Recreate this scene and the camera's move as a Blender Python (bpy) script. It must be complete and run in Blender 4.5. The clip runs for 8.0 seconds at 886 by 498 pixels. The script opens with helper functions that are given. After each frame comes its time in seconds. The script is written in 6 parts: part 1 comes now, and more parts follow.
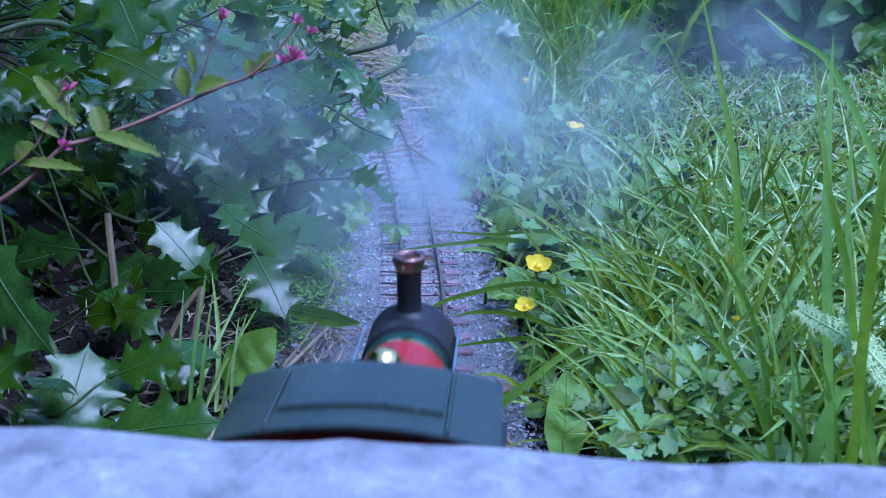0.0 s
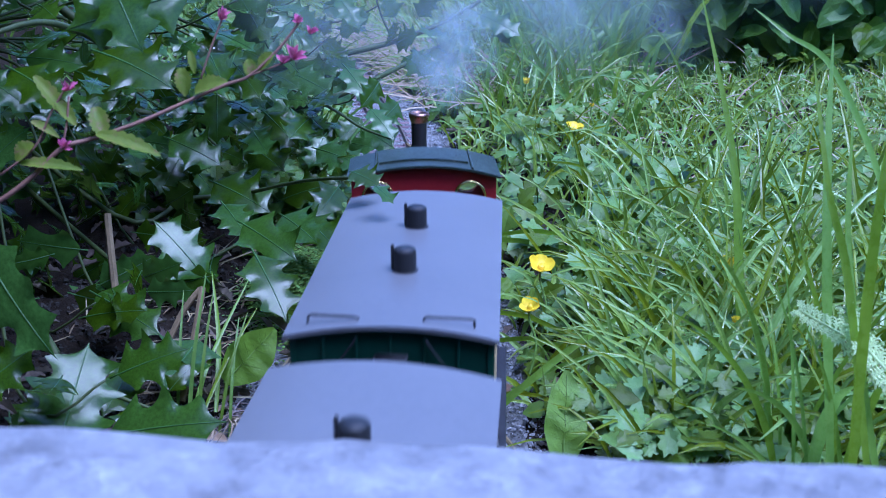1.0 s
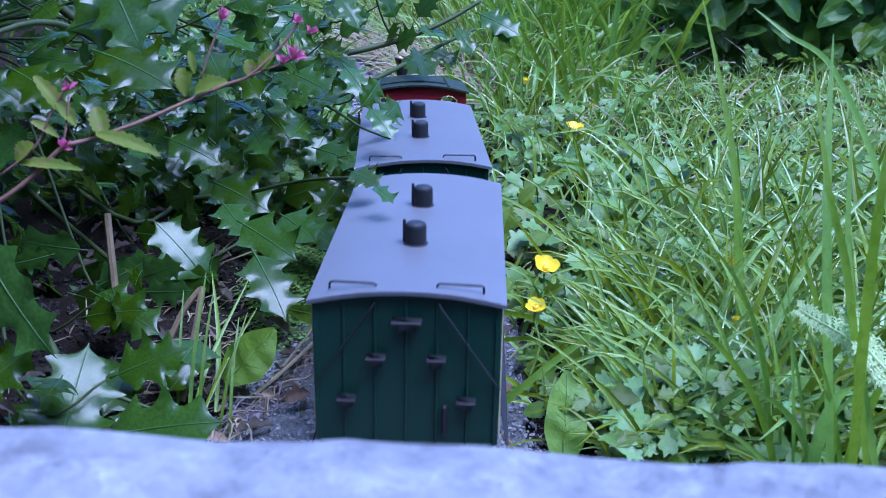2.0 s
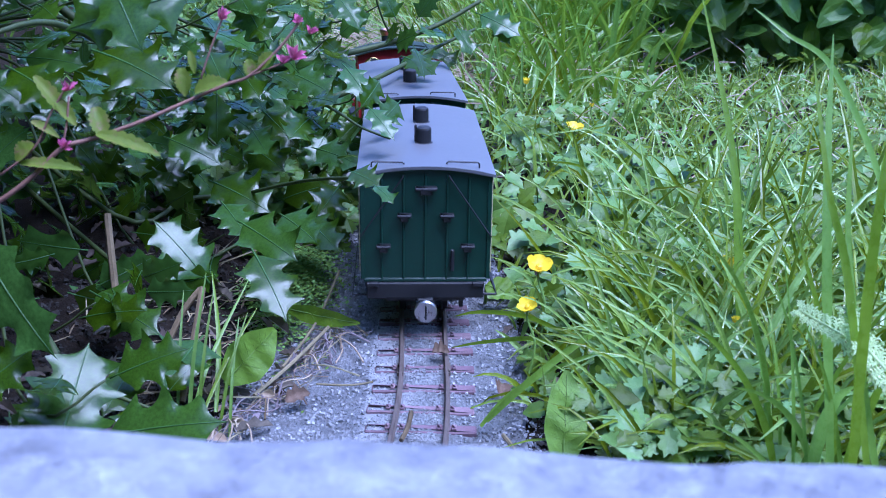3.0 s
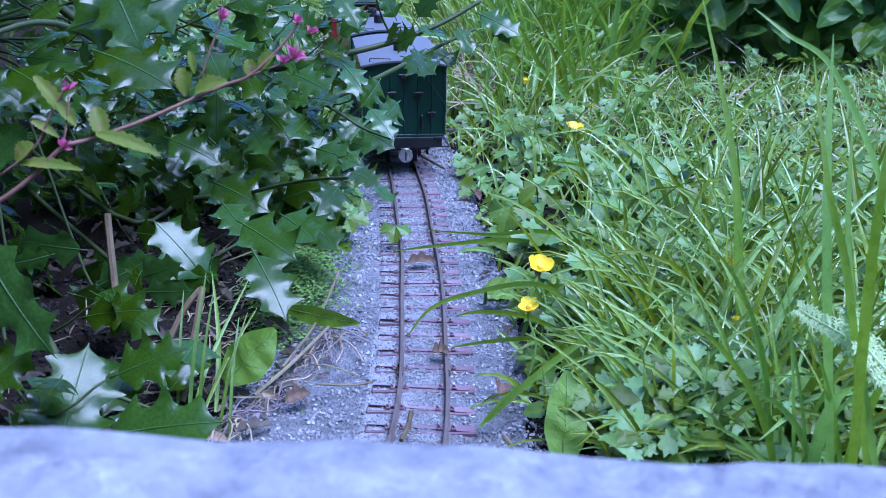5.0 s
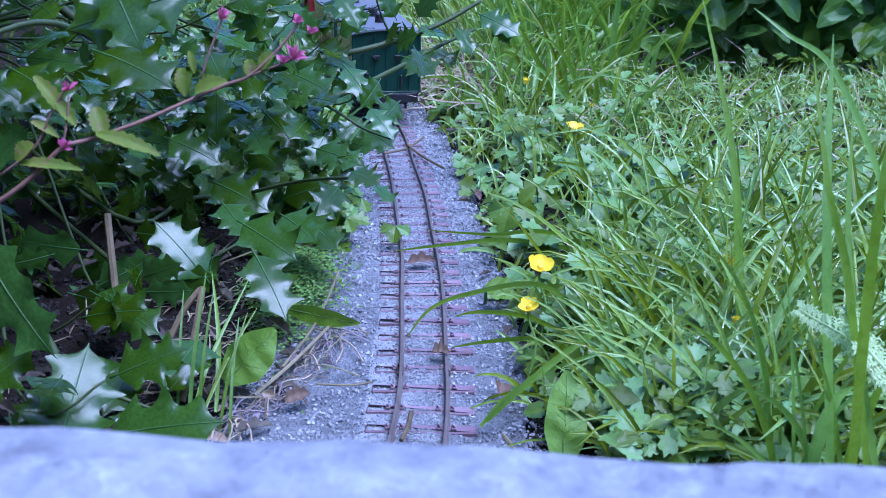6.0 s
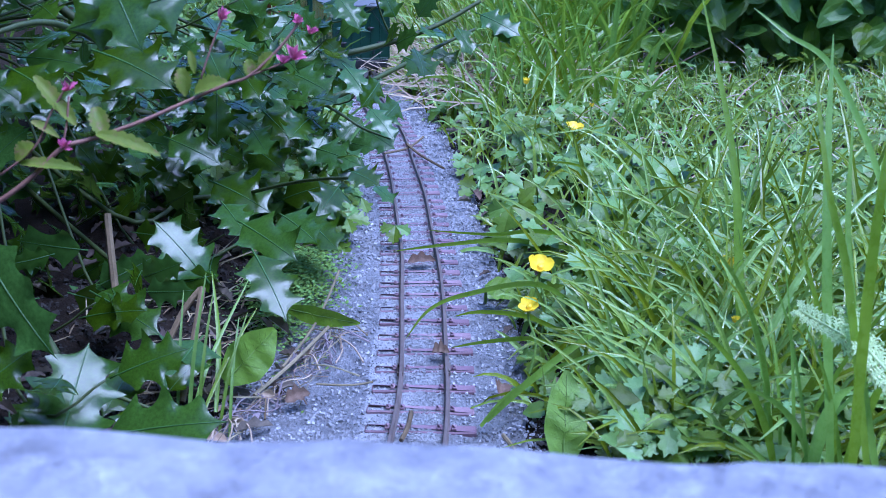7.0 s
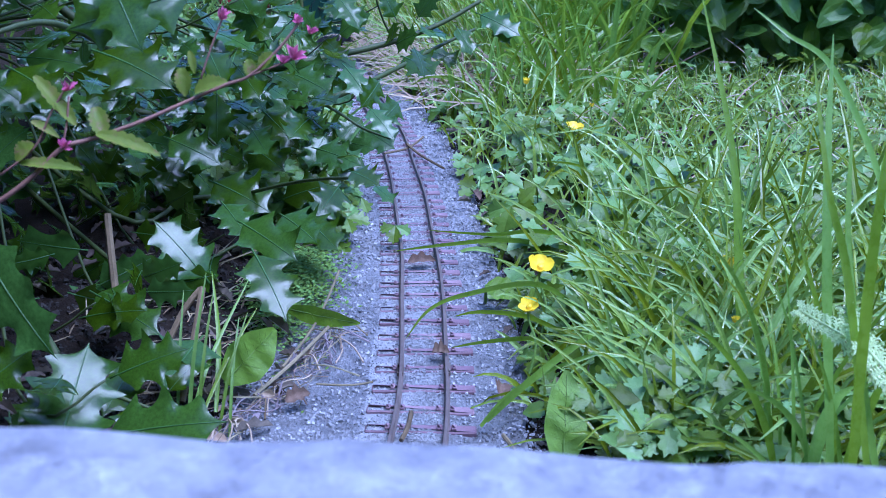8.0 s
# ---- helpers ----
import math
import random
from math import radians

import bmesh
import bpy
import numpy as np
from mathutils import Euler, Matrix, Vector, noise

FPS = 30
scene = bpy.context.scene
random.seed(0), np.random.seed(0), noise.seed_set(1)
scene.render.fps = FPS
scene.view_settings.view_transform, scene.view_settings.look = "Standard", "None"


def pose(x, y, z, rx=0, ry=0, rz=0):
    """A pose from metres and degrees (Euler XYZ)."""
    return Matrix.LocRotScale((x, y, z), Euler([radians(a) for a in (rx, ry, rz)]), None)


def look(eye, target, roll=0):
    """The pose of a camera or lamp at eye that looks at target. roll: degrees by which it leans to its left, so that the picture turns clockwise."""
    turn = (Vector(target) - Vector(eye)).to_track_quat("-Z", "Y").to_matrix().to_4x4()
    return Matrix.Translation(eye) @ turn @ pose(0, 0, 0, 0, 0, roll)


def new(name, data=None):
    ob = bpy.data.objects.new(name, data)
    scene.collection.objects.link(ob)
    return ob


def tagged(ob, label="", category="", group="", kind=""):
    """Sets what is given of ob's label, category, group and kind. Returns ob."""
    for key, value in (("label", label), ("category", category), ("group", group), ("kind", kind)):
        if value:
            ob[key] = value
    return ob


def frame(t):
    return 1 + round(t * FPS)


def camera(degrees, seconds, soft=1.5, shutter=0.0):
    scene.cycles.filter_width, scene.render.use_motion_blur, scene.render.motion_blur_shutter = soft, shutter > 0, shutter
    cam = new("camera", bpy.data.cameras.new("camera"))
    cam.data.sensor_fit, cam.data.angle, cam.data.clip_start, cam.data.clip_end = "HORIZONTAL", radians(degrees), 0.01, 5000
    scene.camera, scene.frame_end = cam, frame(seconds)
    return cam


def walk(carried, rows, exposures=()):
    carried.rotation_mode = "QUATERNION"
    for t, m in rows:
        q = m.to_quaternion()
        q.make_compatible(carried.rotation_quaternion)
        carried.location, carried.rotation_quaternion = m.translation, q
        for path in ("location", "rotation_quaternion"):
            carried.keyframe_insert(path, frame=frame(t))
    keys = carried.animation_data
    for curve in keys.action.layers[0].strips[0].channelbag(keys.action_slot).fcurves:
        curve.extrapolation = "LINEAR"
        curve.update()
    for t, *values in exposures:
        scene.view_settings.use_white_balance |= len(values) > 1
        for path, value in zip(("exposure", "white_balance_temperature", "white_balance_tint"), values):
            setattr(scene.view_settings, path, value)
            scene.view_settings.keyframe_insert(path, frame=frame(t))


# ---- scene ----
cam = camera(46, 8.0, soft=0.85, shutter=0.5)
EYE = (0.0, 0.0, 0.3279)
AIM = (0.0, 0.94265, -0.0059)
walk(cam, [(0.0, look(EYE, AIM)), (8.0, look(EYE, AIM))],
     [(0.0, 1.37, 4150, 24), (0.7, 1.44, 4270, 27), (1.6, 1.51, 4300, 28), (2.8, 1.76, 4420, 29), (4.5, 1.70, 4350, 29), (8.0, 1.66, 4320, 29)])
cam.data.dof.use_dof = True
cam.data.dof.focus_distance = 0.92
cam.data.dof.aperture_fstop = 26.0

scene.cycles.transparent_max_bounces = 40

# ---- daylight: open shade under a bright sky ----
world = bpy.data.worlds.new("sky")
scene.world = world
world.use_nodes = True
wn = world.node_tree
sky = wn.nodes.new("ShaderNodeTexSky")
sky.sky_type = "NISHITA"
sky.sun_disc = False
sky.sun_elevation = radians(68)
sky.sun_rotation = radians(120)
wn.nodes["Background"].inputs[1].default_value = 0.12
wn.links.new(sky.outputs[0], wn.nodes["Background"].inputs[0])
sun = new("sun", bpy.data.lights.new("sun", "SUN"))
sun.data.energy = 1.7
sun.data.angle = radians(38)
sun.data.color = (1.0, 0.95, 0.88)
sun.matrix_basis = look((1.05, 0.4, 3.0), (0.0, 1.0, 0.0))


# ---- materials ----
def tree(name):
    m = bpy.data.materials.new(name)
    m.use_nodes = True
    nt = m.node_tree
    nt.nodes.clear()
    return m, nt, nt.nodes.new("ShaderNodeOutputMaterial")


def mixer(nt, a, b, fac, kind="MIX"):
    n = nt.nodes.new("ShaderNodeMix")
    n.data_type = "RGBA"
    n.blend_type = kind
    for k, v in ((0, fac), (6, a), (7, b)):
        if hasattr(v, "links"):
            nt.links.new(v, n.inputs[k])
        else:
            n.inputs[k].default_value = v if k == 0 else (*v, 1)
    return n.outputs[2]


def noisy(nt, scale, detail=4.0, rough=0.6, lo=0.3, hi=0.7, coord="Object"):
    tc = nt.nodes.new("ShaderNodeTexCoord")
    n = nt.nodes.new("ShaderNodeTexNoise")
    n.inputs["Scale"].default_value = scale
    n.inputs["Detail"].default_value = detail
    n.inputs["Roughness"].default_value = rough
    nt.links.new(tc.outputs[coord], n.inputs["Vector"])
    r = nt.nodes.new("ShaderNodeMapRange")
    r.inputs[1].default_value = lo
    r.inputs[2].default_value = hi
    nt.links.new(n.outputs[0], r.inputs[0])
    return r.outputs[0]


def bumped(nt, height, strength, dist):
    b = nt.nodes.new("ShaderNodeBump")
    b.inputs["Strength"].default_value = strength
    b.inputs["Distance"].default_value = dist
    nt.links.new(height, b.inputs["Height"])
    return b.outputs[0]


def surface(name, dark, light, rough=0.7, coarse=12.0, fine=160.0, bump=0.3, dist=0.001, metal=0.0,
            wear=None, wear_amount=0.0, spread=0.0, leafy=0.0, coat=0.0, rough_var=0.1, ior=1.45):
    """dark and light: the two ends of the coarse stain; wear: a third tint in fine specks."""
    m, nt, out = tree(name)
    p = nt.nodes.new("ShaderNodeBsdfPrincipled")
    big = noisy(nt, coarse, 5, 0.6)
    small = noisy(nt, fine, 6, 0.7)
    col = mixer(nt, dark, light, big)
    col = mixer(nt, col, tuple(min(1, c * 1.5) for c in light), mult(nt, small, 0.35))
    if wear:
        w = noisy(nt, fine * 0.45, 8, 0.75, 0.62 - 0.2 * wear_amount, 0.72)
        col = mixer(nt, col, wear, w)
    if spread:
        oi = nt.nodes.new("ShaderNodeObjectInfo")
        gi = nt.nodes.new("ShaderNodeNewGeometry")
        add = nt.nodes.new("ShaderNodeMath")
        add.operation = "ADD"
        nt.links.new(oi.outputs["Random"], add.inputs[0])
        nt.links.new(gi.outputs["Random Per Island"], add.inputs[1])
        fr = nt.nodes.new("ShaderNodeMath")
        fr.operation = "FRACT"
        nt.links.new(add.outputs[0], fr.inputs[0])
        hsv = nt.nodes.new("ShaderNodeHueSaturation")
        for sock, a, b in (("Hue", 0.5 - 0.025 * spread, 0.5 + 0.025 * spread), ("Value", 1 - 0.45 * spread, 1 + 0.5 * spread),
                           ("Saturation", 1 + 0.1 * spread, 1 - 0.25 * spread)):
            r = nt.nodes.new("ShaderNodeMapRange")
            r.inputs[3].default_value, r.inputs[4].default_value = a, b
            nt.links.new(fr.outputs[0], r.inputs[0])
            nt.links.new(r.outputs[0], hsv.inputs[sock])
        nt.links.new(col, hsv.inputs["Color"])
        col = hsv.outputs[0]
    nt.links.new(col, p.inputs["Base Color"])
    rr = nt.nodes.new("ShaderNodeMapRange")
    rr.inputs[3].default_value, rr.inputs[4].default_value = max(0.02, rough - rough_var), min(1, rough + rough_var)
    nt.links.new(small, rr.inputs[0])
    nt.links.new(rr.outputs[0], p.inputs["Roughness"])
    p.inputs["Metallic"].default_value = metal
    p.inputs["IOR"].default_value = ior
    p.inputs["Coat Weight"].default_value = coat
    p.inputs["Coat Roughness"].default_value = 0.15
    if bump:
        nt.links.new(bumped(nt, small, bump, dist), p.inputs["Normal"])
    shader = p.outputs[0]
    if leafy:
        tl = nt.nodes.new("ShaderNodeBsdfTranslucent")
        nt.links.new(mixer(nt, col, (0.35, 0.5, 0.05), 0.25), tl.inputs[0])
        mx = nt.nodes.new("ShaderNodeMixShader")
        mx.inputs[0].default_value = leafy
        nt.links.new(shader, mx.inputs[1])
        nt.links.new(tl.outputs[0], mx.inputs[2])
        shader = mx.outputs[0]
    nt.links.new(shader, out.inputs[0])
    return m


def mult(nt, a, k):
    n = nt.nodes.new("ShaderNodeMath")
    n.operation = "MULTIPLY"
    nt.links.new(a, n.inputs[0])
    n.inputs[1].default_value = k
    return n.outputs[0]


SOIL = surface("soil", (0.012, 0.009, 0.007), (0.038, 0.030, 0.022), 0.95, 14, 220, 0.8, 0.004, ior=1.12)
BALLAST = surface("ballast_bed", (0.19, 0.19, 0.193), (0.36, 0.36, 0.364), 0.95, 60, 560, 1.0, 0.003, wear=(0.045, 0.045, 0.047), wear_amount=0.35)
DUST = surface("stone_dust", (0.24, 0.24, 0.242), (0.44, 0.44, 0.443), 0.95, 90, 420, 1.0, 0.002, wear=(0.09, 0.09, 0.092), wear_amount=0.25)
CRUMB = surface("soil_crumb", (0.010, 0.009, 0.007), (0.045, 0.040, 0.033), 0.95, 30, 260, 0.6, 0.001, spread=1.0, ior=1.12)
CHIP = surface("stone_chip", (0.13, 0.13, 0.132), (0.33, 0.33, 0.334), 0.9, 30, 500, 0.4, 0.0006, spread=1.0)
SLEEPER = surface("sleeper_plastic", (0.125, 0.076, 0.086), (0.225, 0.150, 0.168), 0.75, 60, 500, 0.4, 0.0004,
                  wear=(0.28, 0.25, 0.26), wear_amount=0.15, spread=0.5)
RAIL = surface("rail_metal", (0.07, 0.052, 0.042), (0.15, 0.12, 0.10), 0.6, 50, 600, 0.2, 0.0002, metal=0.25)
SLAB = surface("coping_stone", (0.10, 0.10, 0.11), (0.34, 0.34, 0.35), 0.9, 60, 150, 0.7, 0.003,
               wear=(0.48, 0.48, 0.48), wear_amount=0.5)
MASONRY = surface("masonry", (0.09, 0.085, 0.08), (0.24, 0.23, 0.21), 0.95, 12, 120, 0.8, 0.004)
HOLLY = surface("holly_leaf", (0.012, 0.036, 0.001), (0.050, 0.112, 0.002), 0.21, 30, 260, 0.05, 0.0004, spread=0.7, leafy=0.28,
                coat=0.1, rough_var=0.05)
HOLLY_RIB = surface("holly_midrib", (0.030, 0.085, 0.014), (0.055, 0.13, 0.022), 0.4, 40, 300, 0.1, 0.0003)
TWIG = surface("holly_twig", (0.020, 0.034, 0.006), (0.055, 0.075, 0.014), 0.6, 30, 300, 0.4, 0.0006)
DEADWOOD = surface("dead_twig", (0.075, 0.060, 0.028), (0.24, 0.195, 0.10), 0.9, 30, 300, 0.4, 0.0006, spread=0.8)
GRASS = surface("grass_blade", (0.112, 0.192, 0.007), (0.228, 0.330, 0.017), 0.26, 14, 140, 0.1, 0.0004, spread=0.9, leafy=0.32, coat=0.3)
GRASS_LONG = surface("long_grass_blade", (0.130, 0.240, 0.010), (0.230, 0.370, 0.020), 0.30, 12, 140, 0.1, 0.0004, spread=0.5, leafy=0.55, coat=0.15)
STRAW = surface("dry_straw", (0.22, 0.150, 0.09), (0.47, 0.36, 0.24), 0.8, 20, 200, 0.2, 0.0004, spread=0.7, leafy=0.15)
LEAF = surface("meadow_leaf", (0.064, 0.128, 0.005), (0.128, 0.222, 0.011), 0.36, 40, 220, 0.35, 0.0008, spread=0.9, leafy=0.18)
DOCK = surface("dock_leaf", (0.095, 0.180, 0.005), (0.170, 0.290, 0.010), 0.45, 50, 240, 0.4, 0.001, spread=0.3, leafy=0.3)
HEDGE = surface("hedge_leaf", (0.064, 0.145, 0.006), (0.120, 0.225, 0.012), 0.42, 22, 200, 0.25, 0.0008, spread=0.6, leafy=0.2)
MOSS = surface("moss", (0.055, 0.120, 0.010), (0.130, 0.230, 0.020), 0.9, 40, 400, 0.5, 0.001, spread=0.7)
DEADLEAF = surface("dead_leaf", (0.04, 0.030, 0.022), (0.16, 0.125, 0.095), 0.8, 40, 300, 0.4, 0.0008, spread=0.9, leafy=0.1)
BROWNLEAF = surface("brown_leaf", (0.055, 0.034, 0.018), (0.15, 0.095, 0.058), 0.75, 90, 300, 0.4, 0.0008, spread=0.5)
WILTED = surface("wilted_leaf", (0.085, 0.066, 0.070), (0.26, 0.21, 0.215), 0.85, 70, 400, 0.5, 0.0008, spread=0.7)
VEIN = surface("leaf_vein", (0.070, 0.135, 0.006), (0.115, 0.200, 0.010), 0.6, 40, 300, 0.1, 0.0003)
TURF = surface("rough_turf", (0.030, 0.060, 0.010), (0.085, 0.150, 0.025), 0.9, 1.6, 60, 1.0, 0.02)
PETAL = surface("buttercup_petal", (0.88, 0.60, 0.002), (0.94, 0.70, 0.004), 0.42, 60, 300, 0.05, 0.0003, leafy=0.25)
STEM = surface("green_stem", (0.09, 0.16, 0.02), (0.15, 0.25, 0.035), 0.6, 40, 300, 0.1, 0.0003)
PINKSTEM = surface("campion_stem", (0.13, 0.060, 0.045), (0.22, 0.12, 0.08), 0.7, 60, 400, 0.3, 0.0003)
PINK = surface("campion_petal", (0.42, 0.055, 0.19), (0.60, 0.16, 0.32), 0.7, 60, 400, 0.2, 0.0003, leafy=0.3)
YLEAF = surface("young_leaf", (0.090, 0.145, 0.006), (0.180, 0.220, 0.016), 0.6, 90, 400, 0.3, 0.0004, wear=(0.26, 0.10, 0.10), wear_amount=0.5, leafy=0.35)
SILVER = surface("feathery_leaf", (0.52, 0.68, 0.27), (0.62, 0.78, 0.36), 0.6, 60, 400, 0.2, 0.0003, leafy=0.35)
ROOF = surface("roof_paint", (0.115, 0.115, 0.122), (0.140, 0.140, 0.147), 0.42, 10, 240, 0.06, 0.0002, rough_var=0.05)
GREEN = surface("green_paint", (0.007, 0.032, 0.019), (0.011, 0.044, 0.026), 0.4, 14, 240, 0.1, 0.0002, rough_var=0.06)
BLACK = surface("black_paint", (0.010, 0.010, 0.011), (0.022, 0.022, 0.024), 0.52, 20, 240, 0.15, 0.0002)
CABGREEN = surface("cab_roof_paint", (0.014, 0.021, 0.015), (0.034, 0.046, 0.032), 0.35, 30, 240, 0.15, 0.0002, wear=(0.12, 0.13, 0.10), wear_amount=0.15)
RED = surface("red_paint", (0.22, 0.012, 0.016), (0.30, 0.020, 0.024), 0.4, 20, 240, 0.08, 0.0002, rough_var=0.06)
TEAK = surface("varnished_teak", (0.60, 0.37, 0.11), (0.80, 0.55, 0.20), 0.45, 40, 400, 0.15, 0.0002, spread=0.3)
CREAM = surface("cream_paint", (0.60, 0.50, 0.28), (0.72, 0.62, 0.36), 0.5, 30, 240, 0.1, 0.0002)
BRASS = surface("polished_brass", (0.75, 0.52, 0.16), (0.88, 0.68, 0.28), 0.2, 30, 240, 0.05, 0.0002, metal=1.0)
COPPER = surface("copper_cap", (0.34, 0.18, 0.13), (0.52, 0.31, 0.24), 0.32, 30, 240, 0.05, 0.0002, metal=1.0)
STEEL = surface("bright_steel", (0.45, 0.45, 0.46), (0.65, 0.65, 0.66), 0.32, 60, 300, 0.1, 0.0002, metal=1.0)


def glass(name):
    m, nt, out = tree(name)
    g = nt.nodes.new("ShaderNodeBsdfGlass")
    g.inputs["Roughness"].default_value = 0.02
    nt.links.new(g.outputs[0], out.inputs[0])
    return m


GLASS = glass("window_glass")


# ---- mesh helpers ----
class Mesher:
    def __init__(self):
        self.v, self.f, self.mi, self.mats = [], [], [], []

    def add(self, verts, faces, mat=0):
        o = len(self.v)
        self.v.extend([tuple(p) for p in verts])
        self.f.extend([tuple(i + o for i in f) for f in faces])
        self.mi.extend([mat] * len(faces))
        return self

    def box(self, lo, hi, chamfer=0.0, m=None, mat=0):
        (x0, y0, z0), (x1, y1, z1) = lo, hi
        c = min(chamfer, 0.45 * min(x1 - x0, y1 - y0, z1 - z0))
        if c <= 0:
            vs = [(x, y, z) for z in (z0, z1) for x, y in ((x0, y0), (x1, y0), (x1, y1), (x0, y1))]
            fs = [(3, 2, 1, 0), (4, 5, 6, 7), (0, 1, 5, 4), (1, 2, 6, 5), (2, 3, 7, 6), (3, 0, 4, 7)]
        else:
            vs = []
            for z, k in ((z0, c), (z0 + c, 0), (z1 - c, 0), (z1, c)):
                if k:
                    ring = [(x0 + c, y0 + c), (x1 - c, y0 + c), (x1 - c, y0 + c), (x1 - c, y1 - c),
                            (x1 - c, y1 - c), (x0 + c, y1 - c), (x0 + c, y1 - c), (x0 + c, y0 + c)]
                else:
                    ring = [(x0 + c, y0), (x1 - c, y0), (x1, y0 + c), (x1, y1 - c),
                            (x1 - c, y1), (x0 + c, y1), (x0, y1 - c), (x0, y0 + c)]
                vs += [(x, y, z) for x, y in ring]
            fs = [(6, 5, 3, 1), (25, 27, 29, 30)]
            for r in range(3):
                for i in range(8):
                    j = (i + 1) % 8
                    a, b, cc, d = r * 8 + i, r * 8 + j, r * 8 + 8 + j, r * 8 + 8 + i
                    fs.append((a, b, cc, d))
        if m is not None:
            vs = [m @ Vector(p) for p in vs]
        return self.add(vs, fs, mat)

    def lathe(self, rows, n=24, m=None, mat=0, caps=True):
        """rows: (radius, height) about z."""
        vs, fs = [], []
        for r, z in rows:
            vs += [(r * math.cos(6.28318 * i / n), r * math.sin(6.28318 * i / n), z) for i in range(n)]
        for k in range(len(rows) - 1):
            fs += [(k * n + i, k * n + (i + 1) % n, (k + 1) * n + (i + 1) % n, (k + 1) * n + i) for i in range(n)]
        if caps:
            fs.append(tuple(range(n - 1, -1, -1)))
            fs.append(tuple((len(rows) - 1) * n + i for i in range(n)))
        if m is not None:
            vs = [m @ Vector(p) for p in vs]
        return self.add(vs, fs, mat)

    def tube(self, pts, radii, n=6, mat=0):
        pts = [Vector(p) for p in pts]
        if not hasattr(radii, "__len__"):
            radii = [radii] * len(pts)
        vs, fs, up = [], [], Vector((0.13, 0.21, 0.97))
        for i, p in enumerate(pts):
            d = (pts[min(i + 1, len(pts) - 1)] - pts[max(i - 1, 0)]).normalized()
            a = d.cross(up)
            if a.length < 0.05:
                a = d.cross(Vector((1, 0, 0)))
            a.normalize()
            b = d.cross(a)
            vs += [p + radii[i] * (math.cos(6.28318 * k / n) * a + math.sin(6.28318 * k / n) * b) for k in range(n)]
        for i in range(len(pts) - 1):
            fs += [(i * n + k, i * n + (k + 1) % n, (i + 1) * n + (k + 1) % n, (i + 1) * n + k) for k in range(n)]
        fs += [tuple(range(n - 1, -1, -1)), tuple((len(pts) - 1) * n + k for k in range(n))]
        return self.add(vs, fs, mat)

    def prism(self, outline, y0, y1, m=None, mat=0):
        """An x-z outline pulled along y."""
        n = len(outline)
        vs = [(x, y0, z) for x, z in outline] + [(x, y1, z) for x, z in outline]
        fs = [tuple(range(n)), tuple(range(2 * n - 1, n - 1, -1))]
        fs += [(i, i + n, (i + 1) % n + n, (i + 1) % n) for i in range(n)]
        if m is not None:
            vs = [m @ Vector(p) for p in vs]
        return self.add(vs, fs, mat)

    def sheet(self, rows, mat=0, flip=False):
        """A quad sheet through equally long rows of points."""
        n = len(rows[0])
        fs = [(r * n + i, r * n + i + 1, (r + 1) * n + i + 1, (r + 1) * n + i) for r in range(len(rows) - 1) for i in range(n - 1)]
        return self.add([p for r in rows for p in r], fs, mat)

    def data(self, name, *materials, smooth=False):
        me = bpy.data.meshes.new(name)
        me.from_pydata(self.v, [], self.f)
        for mm in materials:
            me.materials.append(mm)
        if len(materials) > 1:
            me.polygons.foreach_set("material_index", self.mi)
        if smooth:
            me.polygons.foreach_set("use_smooth", [True] * len(me.polygons))
        me.update()
        return me


def part(name, mesh, material, parent=None, label="", smooth=False, at=None):
    mats = material if isinstance(material, tuple) else (material,)
    ob = new(name, mesh if isinstance(mesh, bpy.types.Mesh) else mesh.data(name, *mats, smooth=smooth))
    if parent is not None:
        ob.parent = parent
    if at is not None:
        ob.matrix_basis = at
    return tagged(ob, label)


def thing(name, label, category, group="", kind="", at=None):
    ob = new(name)
    ob.empty_display_size = 0.02
    if at is not None:
        ob.matrix_basis = at
    return tagged(ob, label, category, group, kind)


# ---- the line of the railway ----
LINE = [(-0.300, -1.30), (-0.155, -0.60), (-0.068, 0.0), (-0.0330, 0.34), (-0.0270, 0.43), (-0.0195, 0.52), (-0.0148, 0.60), (-0.0136, 0.66), (-0.0145, 0.72), (-0.0160, 0.78), (-0.0218, 0.91),
        (-0.0278, 0.996), (-0.0355, 1.094), (-0.0477, 1.212), (-0.0650, 1.356), (-0.0930, 1.534), (-0.1400, 1.761),
        (-0.2080, 2.000), (-0.315, 2.26), (-0.47, 2.52), (-0.68, 2.76), (-0.98, 2.96)]


def smooth_line(pts, step=0.01):
    out = []
    for i in range(len(pts) - 1):
        p0, p1, p2, p3 = (Vector(pts[max(0, min(len(pts) - 1, j))]) for j in (i - 1, i, i + 1, i + 2))
        n = max(2, int((p2 - p1).length / step))
        for k in range(n):
            u = k / n
            out.append(0.5 * (2 * p1 + (p2 - p0) * u + (2 * p0 - 5 * p1 + 4 * p2 - p3) * u * u + (3 * p1 - p0 - 3 * p2 + p3) * u ** 3))
    for _ in range(6):
        out = [out[0]] + [(out[i - 1] + 2 * out[i] + out[i + 1]) / 4 for i in range(1, len(out) - 1)] + [out[-1]]
    return out


PATH = smooth_line(LINE)
RUN = [0.0]
for _i in range(1, len(PATH)):
    RUN.append(RUN[-1] + (PATH[_i] - PATH[_i - 1]).length)
ZERO = RUN[min(range(len(PATH)), key=lambda i: abs(PATH[i].y))]
RUN = [r - ZERO for r in RUN]


